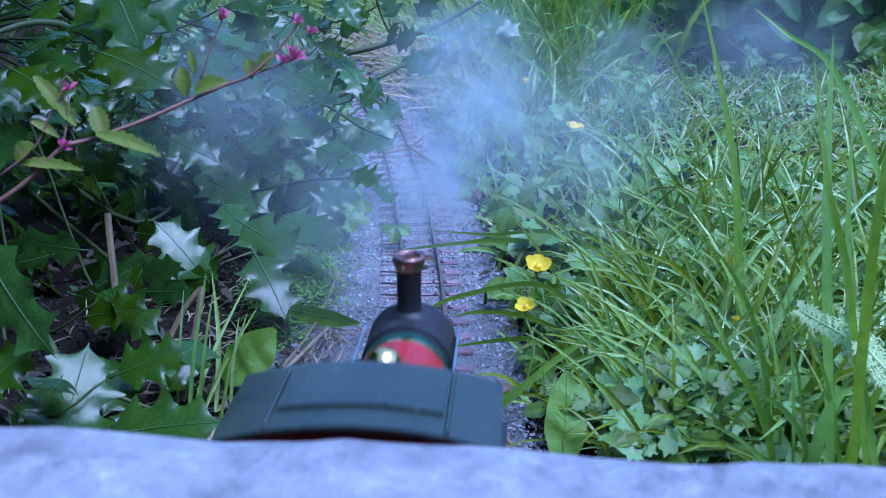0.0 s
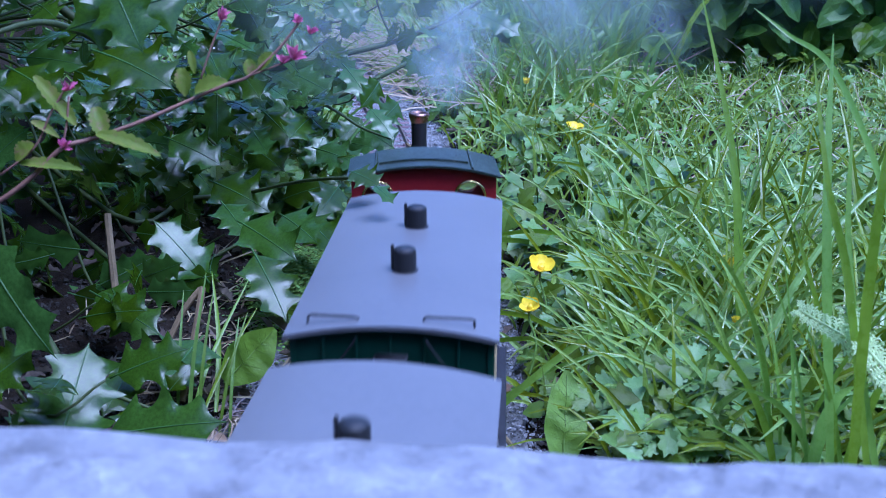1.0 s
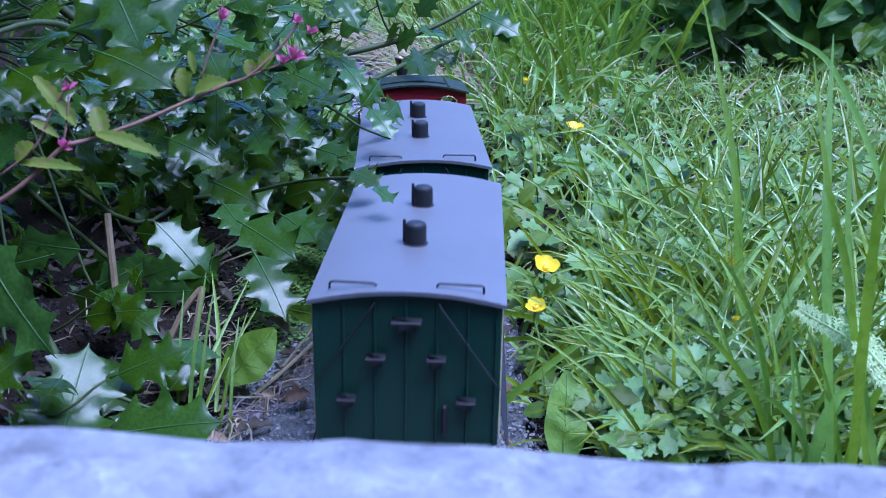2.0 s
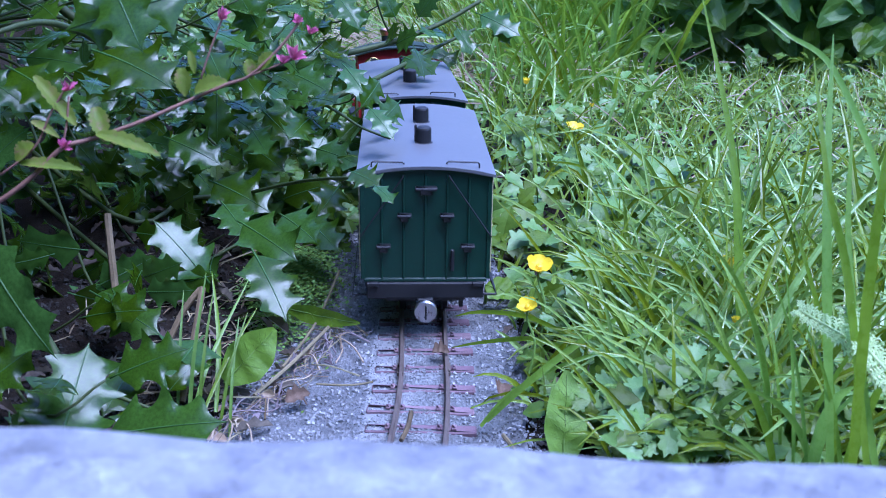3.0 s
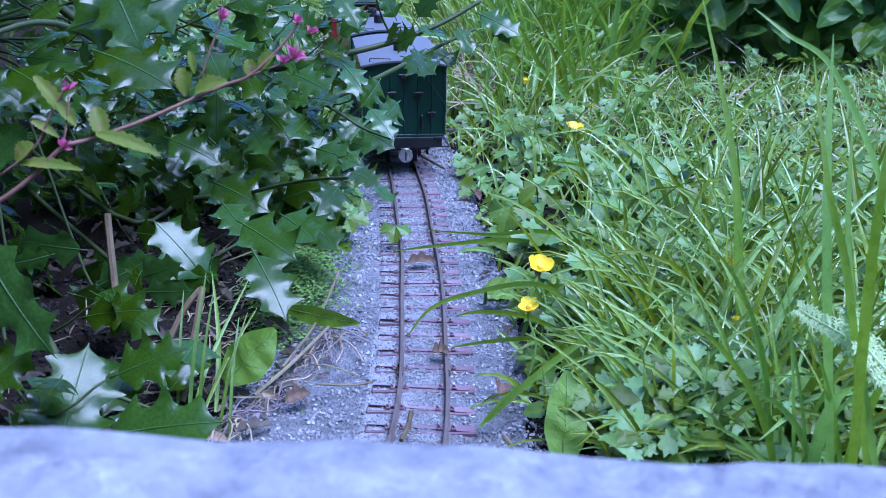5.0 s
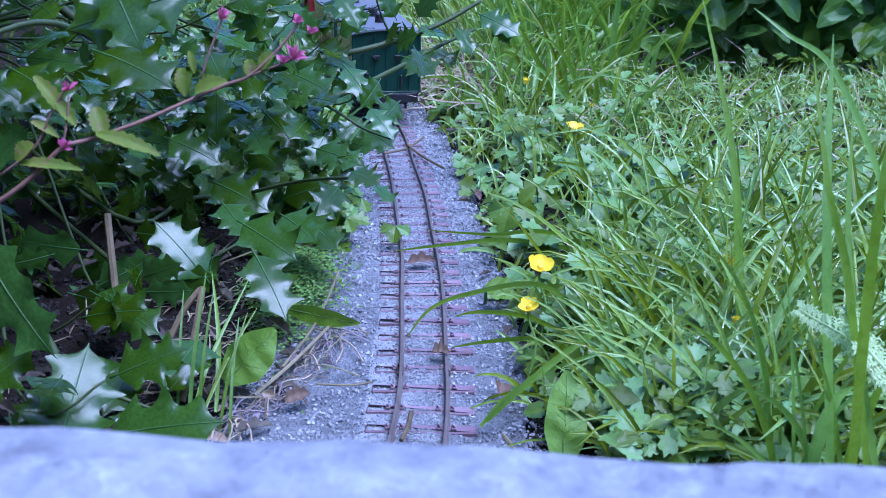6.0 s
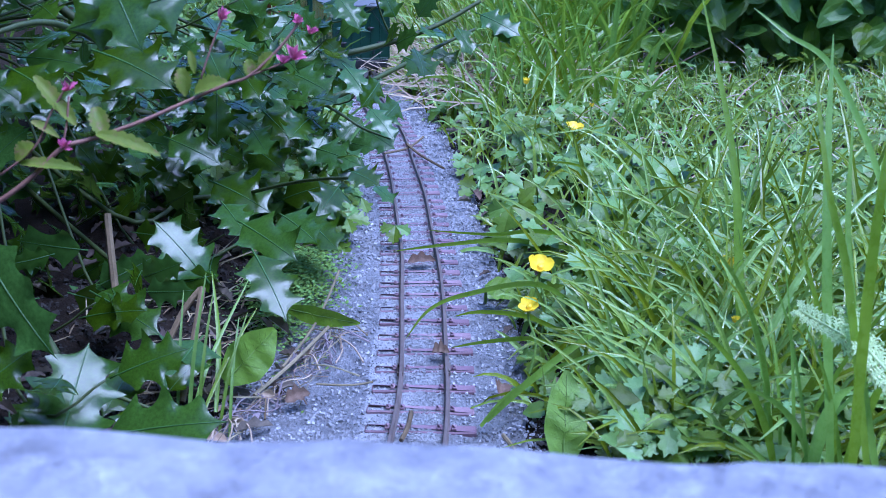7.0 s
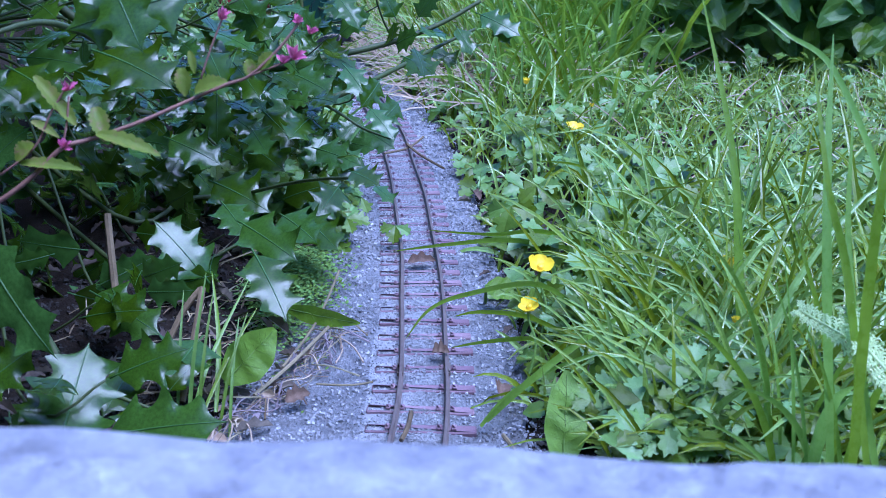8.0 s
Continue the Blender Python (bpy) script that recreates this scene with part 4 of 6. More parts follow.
    leaf((-0.0355, 0.8311, 0.1585), (-0.0515, 0.8054, 0.1458), (0.5, -0.8, 0.3), 2, 1.2)
    leaf((-0.0842, 1.0631, 0.0947), (-0.1067, 1.0358, 0.0774), (0.2, -0.8, 0.4), 0, 1.2)
    leaf((-0.1273, 1.0237, 0.0733), (-0.0795, 0.9893, 0.0660), (0.1, -0.7, 0.7), 1, 1.2)
    leaf((-0.1878, 0.9576, 0.0963), (-0.1435, 0.9197, 0.0791), (0.2, -0.7, 0.6), 0, 1.3)
    leaf((-0.1458, 1.0188, 0.1493), (-0.1050, 0.9925, 0.1350), (0.2, -0.8, 0.5), 2, 1.2)
    leaf((-0.1666, 0.9665, 0.1213), (-0.1320, 0.9360, 0.0951), (0.3, -0.8, 0.4), 1, 1.2)
    leaf((-0.1240, 0.9600, 0.0431), (-0.1268, 0.9284, 0.0138), (0.5, -0.8, 0.3), 3, 1.3)
    leaf((-0.1598, 0.8931, 0.0338), (-0.1763, 0.8649, 0.0142), (0.3, -0.8, 0.4), 0, 1.2)
    leaf((-0.2238, 0.5386, 0.0514), (-0.2358, 0.5034, 0.0419), (0.1, -0.7, 0.7), 1, 1.1)
    leaf((-0.1703, 0.5835, 0.0283), (-0.1569, 0.5984, 0.0405), (0.1, -0.8, 0.6), 3, 1.2)
    leaf((-0.1860, 0.5532, 0.0326), (-0.1767, 0.5277, 0.0207), (0.2, -0.6, 0.7), 2, 1.3)
    leaf((-0.0873, 1.0993, 0.0769), (-0.0500, 1.0725, 0.0612), (0.3, -0.8, 0.4), 2, 1.4)
    leaf((-0.1116, 1.1015, 0.0832), (-0.1007, 1.0719, 0.0595), (0.2, -0.8, 0.5), 3, 1.1)
    leaf((-0.1066, 1.0749, 0.0679), (-0.0696, 1.0530, 0.0661), (0.2, -0.7, 0.5), 0, 1.2)
    leaf((-0.1222, 1.0573, 0.0782), (-0.1372, 1.0262, 0.0503), (0.2, -0.8, 0.5), 1, 1.1)
    leaf((-0.1273, 1.0621, 0.1816), (-0.1416, 1.0512, 0.2107), (0.3, -0.7, 0.5), 0, 1.2)
    leaf((-0.0272, 1.1593, 0.1865), (-0.0055, 1.1491, 0.2176), (0.2, -0.8, 0.5), 1, 1.2)
    leaf((-0.0514, 1.1491, 0.1877), (-0.0679, 1.1501, 0.2204), (0.3, -0.8, 0.4), 2, 1.2)

    # the body of the bush, in lobes: centre, radii, how many leaves
    lobes = near_lobes() + far_lobes()
    # canopy and flank leaves added mostly out of view, to shade the bush
    unseen_shade = [((-0.60, 0.85, 0.66), (0.34, 0.40, 0.12), 300), ((-0.64, 1.35, 0.56), (0.28, 0.34, 0.16), 220), ((-0.80, 1.2, 0.30), (0.25, 0.45, 0.32), 220), ((-0.60, 1.35, 0.15), (0.26, 0.2, 0.14), 120), ((-0.58, 0.72, 0.62), (0.32, 0.34, 0.10), 380), ((-0.55, 0.42, 0.54), (0.26, 0.24, 0.08), 300),
             ((-0.43, 0.62, 0.45), (0.20, 0.30, 0.06), 420), ((-0.50, 0.96, 0.46), (0.20, 0.22, 0.07), 320), ((-0.57, 0.60, 0.20), (0.14, 0.26, 0.24), 300),
             ((-0.48, 0.22, 0.44), (0.24, 0.22, 0.09), 320), ((-0.60, 0.26, 0.18), (0.16, 0.16, 0.22), 220)]
    rest = Mesher()
    count = 0
    for (c, rad, n) in lobes + unseen_shade:
        for _ in range(n):
            while True:
                q = Vector((RNG.uniform(-1, 1), RNG.uniform(-1, 1), RNG.uniform(-1, 1)))
                if 0.15 < q.length < 1:
                    break
            p = Vector(c) + Vector((q.x * rad[0], q.y * rad[1], q.z * rad[2]))
            if p.z < 0.02:
                continue
            if p.x > line_x(p.y) - 0.075 and p.z < 0.20:
                continue
            if p.x > line_x(p.y) - 0.17 and p.z < 0.11 and p.y < 1.02:
                continue
            out = Vector((q.x + RNG.uniform(-1, 1) + 0.3, q.y - 0.35 + RNG.uniform(-1, 1), q.z * 0.6 + RNG.uniform(-0.8, 0.5)))
            size = RNG.uniform(0.030, 0.050) if (c, rad, n) in lobes else RNG.uniform(0.042, 0.066)
            tip = p + out.normalized() * size
            up = (RNG.uniform(-0.2, 0.7), RNG.uniform(-1.0, -0.15), 0.75) if c[0] > -0.25 and c[1] > 0.95 else (RNG.uniform(-0.5, 0.6), RNG.uniform(-0.7, 0.2), 0.75)
            if c[1] < 0.9 and c[2] < 0.06:  # leaves hanging upright in the shade
                up = (RNG.uniform(-0.8, 0.1), -1.0, RNG.uniform(-0.2, 0.2))
            count += 1
            if count % 3 == 0 and (c, rad, n) in lobes and count < 720:
                holly_leaf(bush, p, tip, up)
            else:
                rot, length = frame_of(p, tip, up)
                k = HOLLY_KINDS[RNG.randrange(4)] if (c, rad, n) in lobes else HOLLY_COARSE[RNG.randrange(2)]
                mm = Matrix.LocRotScale(p, rot.to_quaternion(), Vector((length * 1.1, length, length)))
                o = len(rest.v)
                rest.v.extend([tuple(mm @ Vector(v)) for v in k.v])
                rest.f.extend([tuple(i + o for i in f) for f in k.f])
                rest.mi.extend(k.mi)
    part("foliage", rest.data("foliage", HOLLY, HOLLY_RIB, smooth=True), HOLLY, bush)
    for (c, rad, n) in lobes:
        branch([(-0.50, 1.04, 0.18), tuple(Vector((-0.50, 1.04, 0.18)).lerp(Vector(c), 0.5) + Vector((0, 0.03, 0.05))), c,
                tuple(Vector(c) + Vector((rad[0] * 0.7, -rad[1] * 0.4, rad[2] * 0.4)))], 0.0018, 0.0007)


def smooth3(pts, n=5):
    P = [Vector(p) for p in pts]
    out = []
    for i in range(len(P) - 1):
        p0, p1, p2, p3 = P[max(0, i - 1)], P[i], P[i + 1], P[min(len(P) - 1, i + 2)]
        for k in range(n):
            u = k / n
            out.append(0.5 * (2 * p1 + (p2 - p0) * u + (2 * p0 - 5 * p1 + 4 * p2 - p3) * u * u + (3 * p1 - p0 - 3 * p2 + p3) * u ** 3))
    return out + [P[-1]]


def ribbon(m, line, width, face=(0, -0.4, 1), fold=0.25, base_w=0.6, mat=0):
    """A grass blade along a line: widest low down, tapering to its tip, folded on its midrib."""
    n = len(line)
    rows = []
    for i, p in enumerate(line):
        d = (line[min(i + 1, n - 1)] - line[max(i - 1, 0)]).normalized()
        side = d.cross(Vector(face))
        if side.length < 0.05:
            side = Vector((1, 0, 0))
        side.normalize()
        nrm = side.cross(d)
        u = i / (n - 1)
        w = 0.5 * width * (base_w + (1 - base_w) * min(1, u * 3)) * (1 - u ** 2.6) + 0.0002
        rows.append([p - side * w + nrm * w * fold, p, p + side * w + nrm * w * fold])
    m.sheet(rows, mat)


def blade_line(base, heading, lean, length, droop, n=6):
    """Rises at lean degrees from upright and bends over by droop degrees."""
    p = Vector(base)
    out = [p.copy()]
    a = radians(lean)
    for i in range(n):
        a += radians(droop) / n * (0.4 + 1.2 * i / n)
        p = p + Vector((math.sin(a) * math.cos(heading), math.sin(a) * math.sin(heading), math.cos(a))) * (length / n)
        out.append(p.copy())
    return out


def leaf_blade(m, base, tip, up, wide, lobes=0, cup=0.15, n=8, mat=0):
    """A plain or toothed leaf blade."""
    rot, L = frame_of(base, tip, up)
    rows = []
    for i in range(n + 1):
        u = i / n
        w = wide * (math.sin(math.pi * (u * 0.93 + 0.05)) ** 0.75) * (1.1 - 0.35 * u)
        if lobes:
            k = 0.42 if lobes < 6 else 0.24
            w *= 1.14 - k + k * abs(math.sin(u * math.pi * lobes))
        row = []
        for f in (-1, -0.5, 0, 0.5, 1):
            row.append(Vector(base) + rot @ Vector((f * w, u * L + (abs(f) * 0.12 * w), cup * w * abs(f) - 0.25 * L * u * u * 0.5 + ((0.12 if lobes < 6 else 0.02) * w * math.sin(u * 19 + f * 2)))))
        rows.append(row)
    m.sheet(rows, mat)


LEAFLET = [(0.0, 0.0), (0.34, 0.20), (0.46, 0.20), (0.60, 0.40), (0.70, 0.37), (0.72, 0.22), (0.90, 0.26), (0.96, 0.16), (0.92, 0.09), (1.06, 0.0)]


def buttercup_leaf(m, p, up, heading, size, rng):
    """Three toothed leaflets, each cut into three lobes, gently cupped."""
    n = Vector(up).normalized()
    for k in (-1, 0, 1):
        a = heading + k * 1.2 + rng.uniform(-0.15, 0.15)
        d = Vector((math.cos(a), math.sin(a), 0))
        d = (d - n * d.dot(n)).normalized()
        s = d.cross(n)
        L = size * (1.0 if k == 0 else 0.86)
        half = [(u, v) for u, v in LEAFLET]
        ring = half + [(u, -v) for u, v in reversed(half[1:-1])]
        droop = rng.uniform(0.05, 0.4)
        pts = [p + d * (u * L) + s * (v * 1.15 * L) + n * (L * (0.35 * abs(v) - droop * u * u)) for u, v in ring]
        mid = p + d * (0.5 * L) - n * (L * droop * 0.25)
        c = len(pts)
        m.add(pts + [mid], [(i, (i + 1) % c, c) for i in range(c)])


def meadow():
    """The wild grass, buttercup leaves and litter of the bank."""
    rng = random.Random(21)
    def spot():
        y = 0.53 + 2.27 * rng.random() ** 1.45
        x0 = line_x(y) + 0.072
        if y < 0.585:
            return x0 + 0.05 + 0.6 * rng.random(), y
        if y > 1.72 and rng.random() < 0.8:
            return x0 + 0.22 * rng.random(), y
        return x0 + (0.50 + 0.42 * y) * rng.random() ** 0.9, min(y, 1.9 + 0.5 * rng.random()) if y > 1.9 else y
    low = Mesher()
    for _ in range(3500):
        x, y = spot()
        dx = x - line_x(y)
        if y > 1.1 and dx > 0.2 and rng.random() < 0.75 or y < 0.75 and rng.random() < 0.45:
            continue
        z = ground_z(x, y) + (0.008 + 0.050 * rng.random() ** 0.8) * min(1, (dx - 0.05) / 0.10)
        size = rng.uniform(0.012, 0.029) * (0.78 if y < 0.75 else 1.0) * (0.6 if y > 1.1 and dx > 0.25 else 1.0)
        buttercup_leaf(low, Vector((x, y, z)), (rng.uniform(-0.6, 0.5), rng.uniform(-0.9, 0.1), 1), rng.uniform(0, 6.28), size, rng)
    for _ in range(110):
        x, y = rng.uniform(0.085, 0.31), rng.uniform(0.485, 0.60)
        buttercup_leaf(low, Vector((x, y, ground_z(x, y) + rng.uniform(0.015, 0.05))), (rng.uniform(-0.5, 0.5), rng.uniform(-0.9, -0.1), 1), rng.uniform(0, 6.28), rng.uniform(0.010, 0.020), rng)
    for _ in range(1500):
        x, y = spot()
        dx = x - line_x(y)
        p = Vector((x, y, ground_z(x, y) + rng.uniform(0.006, 0.045) * min(1, (dx - 0.05) / 0.10)))
        a, L = rng.uniform(0, 6.28), rng.uniform(0.010, 0.024)
        leaf_blade(low, p, p + Vector((math.cos(a), math.sin(a), rng.uniform(-0.3, 0.5))) * L, (rng.uniform(-0.5, 0.5), -0.5, 1), L * rng.uniform(0.24, 0.42), 0, 0.2, 6)
    tagged(part("buttercup_leaves", low, LEAF, smooth=True), "low lobed buttercup leaves carpeting the bank", "ground cover", kind="stuff")
    grass = Mesher()
    for _ in range(9500):
        x, y = spot()
        dx = x - line_x(y)
        near = min(1.0, max(0.35, (dx - 0.03) / 0.16))
        far = 1.0 + 0.25 * max(0, y - 1.4)
        L = rng.uniform(0.06, 0.15) * near * far * (1.5 if rng.random() < 0.10 else 1)
        lean, wide = abs(rng.gauss(0, 34)), rng.uniform(0.0018, 0.0056)
        if dx > 0.20 and 0.95 < y < 1.45:
            L *= 0.58
            lean += 14
        elif dx > 0.28 and y > 1.4:
            L *= 0.40
            lean += 14
        elif y > 1.3:
            L *= 1.2
        line = blade_line((x, y, ground_z(x, y) - 0.003), rng.uniform(0, 6.28), lean, L, rng.uniform(15, 110), 6)
        ribbon(grass, line, wide, (rng.uniform(-0.6, 0.6), -0.6, 0.7), 0.3)
    for _ in range(4200):
        y = rng.uniform(0.95, 1.85)
        x = line_x(y) + 0.20 + 0.85 * rng.random()
        line = blade_line((x, y, ground_z(x, y)), rng.uniform(0, 6.28), abs(rng.gauss(20, 30)), rng.uniform(0.018, 0.055), rng.uniform(10, 90), 3)
        ribbon(grass, line, rng.uniform(0.0010, 0.0026), (rng.uniform(-0.6, 0.6), -0.6, 0.7), 0.3)
    for _ in range(420):
        y = rng.uniform(0.50, 0.80)
        x = line_x(y) + 0.120 + 0.26 * rng.random()
        line = blade_line((x, y, ground_z(x, y)), rng.choice((0.3, 2.6, 3.4, 5.8)) + rng.gauss(0, 0.5), abs(rng.gauss(25, 22)), rng.uniform(0.05, 0.12), rng.uniform(20, 100), 6)
        ribbon(grass, line, rng.uniform(0.0018, 0.0042), (rng.uniform(-0.6, 0.6), -0.6, 0.7), 0.3)
    tagged(part("grass", grass, GRASS), "tangled fresh green grass on the bank", "grass", kind="stuff")
    tuft = Mesher()
    for cx, cy, n, L in ((0.175, 1.72, 190, 0.26), (0.24, 1.86, 180, 0.28), (0.17, 1.50, 60, 0.17), (0.27, 2.25, 170, 0.34), (0.15, 2.45, 90, 0.36)):
        for _ in range(n):
            x, y = cx + rng.gauss(0, 0.060), cy + rng.gauss(0, 0.08)
            line = blade_line((x, y, ground_z(x, y)), rng.uniform(0, 6.28), abs(rng.gauss(0, 20)), L * rng.uniform(0.4, 1.1), rng.uniform(10, 100), 7)
            ribbon(tuft, line, rng.uniform(0.004, 0.0095), (rng.uniform(-0.6, 0.6), -0.8, 0.4), 0.3)
    tagged(part("tall_grass", tuft, GRASS_LONG), "tall tufts of green grass beside the far curve", "grass", kind="stuff")
    straw, twigs = Mesher(), Mesher()
    for _ in range(6500):
        if rng.random() < 0.985:
            x, y = rng.gauss(0.02, 0.13), max(1.45 + 0.3 * rng.random(), rng.gauss(2.05, 0.26))
            if abs(x - line_x(y)) < 0.075:
                continue
        else:
            x, y = spot()
            if y < 1.2:
                continue
        line = blade_line((x, y, ground_z(x, y) + rng.uniform(0.004, 0.03)), rng.uniform(0, 6.28), rng.uniform(45, 96), rng.uniform(0.03, 0.13), rng.uniform(-30, 60), 4)
        ribbon(straw, line, rng.uniform(0.0009, 0.0026), (0.2, -0.6, 0.7), 0.2)
    for _ in range(330):
        y = rng.uniform(0.50, 1.3)
        x = line_x(y) - 0.112 - 0.03 * min(1.0, max(0.0, (0.92 - y) / 0.3)) - abs(rng.gauss(0, 0.05))
        line = blade_line((x, y, ground_z(x, y) + 0.004), rng.uniform(0, 6.28), rng.uniform(60, 90), rng.uniform(0.010, 0.045), rng.uniform(-10, 30), 4)
        ribbon(twigs, line, rng.uniform(0.0005, 0.0013), (0.2, -0.6, 0.7), 0.2)
    # thatch in the short turf before the hedge
    for _ in range(220):
        y = rng.uniform(0.95, 1.75)
        x = line_x(y) + 0.22 + 0.75 * rng.random()
        line = blade_line((x, y, ground_z(x, y) + rng.uniform(0.004, 0.04)), rng.uniform(0, 6.28), rng.uniform(45, 95), rng.uniform(0.02, 0.06), rng.uniform(-10, 40), 4)
        ribbon(straw, line, rng.uniform(0.0008, 0.0018), (0.2, -0.6, 0.7), 0.2)
    tagged(part("dry_straw", straw, STRAW), "dry bleached straw and dead stalks on the soil", "straw", kind="stuff")
    tagged(part("twig_litter", twigs, DEADWOOD), "grey dead twiglets strewn on the soil", "litter", kind="stuff")
    # left verge: ivy-like low leaves and thin grass between the bush and the ballast
    verge = Mesher()
    for _ in range(900):
        y = 0.95 + 1.25 * rng.random() ** 1.5
        x = line_x(y) - 0.066 - abs(rng.gauss(0, 0.09))
        buttercup_leaf(verge, Vector((x, y, ground_z(x, y) + rng.uniform(0.005, 0.06))), (rng.uniform(-0.2, 0.6), -0.5, 1), rng.uniform(0, 6.28), rng.uniform(0.012, 0.026), rng)
    for _ in range(260):
        y = rng.uniform(1.0, 2.2)
        x = line_x(y) - 0.095 - abs(rng.gauss(0, 0.05))
        line = blade_line((x, y, ground_z(x, y)), rng.uniform(0, 6.28), abs(rng.gauss(0, 18)), rng.uniform(0.05, 0.16), rng.uniform(10, 70), 6)
        ribbon(verge, line, rng.uniform(0.002, 0.005), (0.2, -0.8, 0.4), 0.3)
    for _ in range(620):
        y = rng.uniform(1.25, 2.5)
        x = line_x(y) - 0.10 - abs(rng.gauss(0, 0.20))
        line = blade_line((x, y, ground_z(x, y)), rng.uniform(0, 6.28), abs(rng.gauss(0, 32)), rng.uniform(0.04, 0.13), rng.uniform(10, 90), 5)
        ribbon(verge, line, rng.uniform(0.002, 0.0055), (0.3, -0.7, 0.6), 0.3)
    tagged(part("verge_plants", verge, LEAF), "thin grass and small leaves under the holly", "ground cover", kind="stuff")
    moss = Mesher()
    for _ in range(8000):
        x, y = -0.130 + rng.gauss(0, 0.018), 0.83 + rng.gauss(0, 0.055)
        z = max(-0.004, ground_z(x, y)) + rng.uniform(0.004, 0.026) * math.exp(-((x + 0.128) / 0.03) ** 2 - ((y - 0.83) / 0.09) ** 2)
        h, L = rng.uniform(0, 6.28), rng.uniform(0.0024, 0.0045)
        d, s = Vector((math.cos(h), math.sin(h), rng.uniform(-0.3, 0.7))), Vector((-math.sin(h), math.cos(h), 0))
        p = Vector((x, y, z))
        moss.add([p, p + d * L * 0.5 + s * L * 0.4, p + d * L, p + d * L * 0.5 - s * L * 0.4], [(0, 1, 2, 3)])
    tagged(part("moss", moss, MOSS), "bright green tiny-leaved moss clump beside the ballast", "moss", kind="stuff")
    litter = Mesher()
    for _ in range(700):
        if rng.random() < 0.5:
            y = rng.uniform(0.56, 2.3)
            x = line_x(y) + rng.choice((-0.125, 0.105)) + rng.gauss(0, 0.02)
        else:
            x, y = -0.05 + rng.gauss(0, 0.13), 2.15 + rng.gauss(0, 0.2)
            if abs(x - line_x(y)) < 0.085:
                continue
        a = rng.uniform(0, 6.28)
        if rng.random() < 0.45:
            x, y = rng.uniform(-0.55, -0.12), rng.uniform(0.5, 1.1)
        p = Vector((x, y, ground_z(x, y) + rng.uniform(0.002, 0.012)))
        leaf_blade(litter, p, p + Vector((math.cos(a), math.sin(a), rng.uniform(-0.1, 0.5))) * rng.uniform(0.010, 0.026), (rng.uniform(-.4, .4), -0.3, 1), rng.uniform(0.002, 0.0045), 3, 1.4, 6)
    tagged(part("leaf_litter", litter, DEADLEAF), "curled brown dead leaves along the trackbed edges", "leaf litter", kind="stuff")


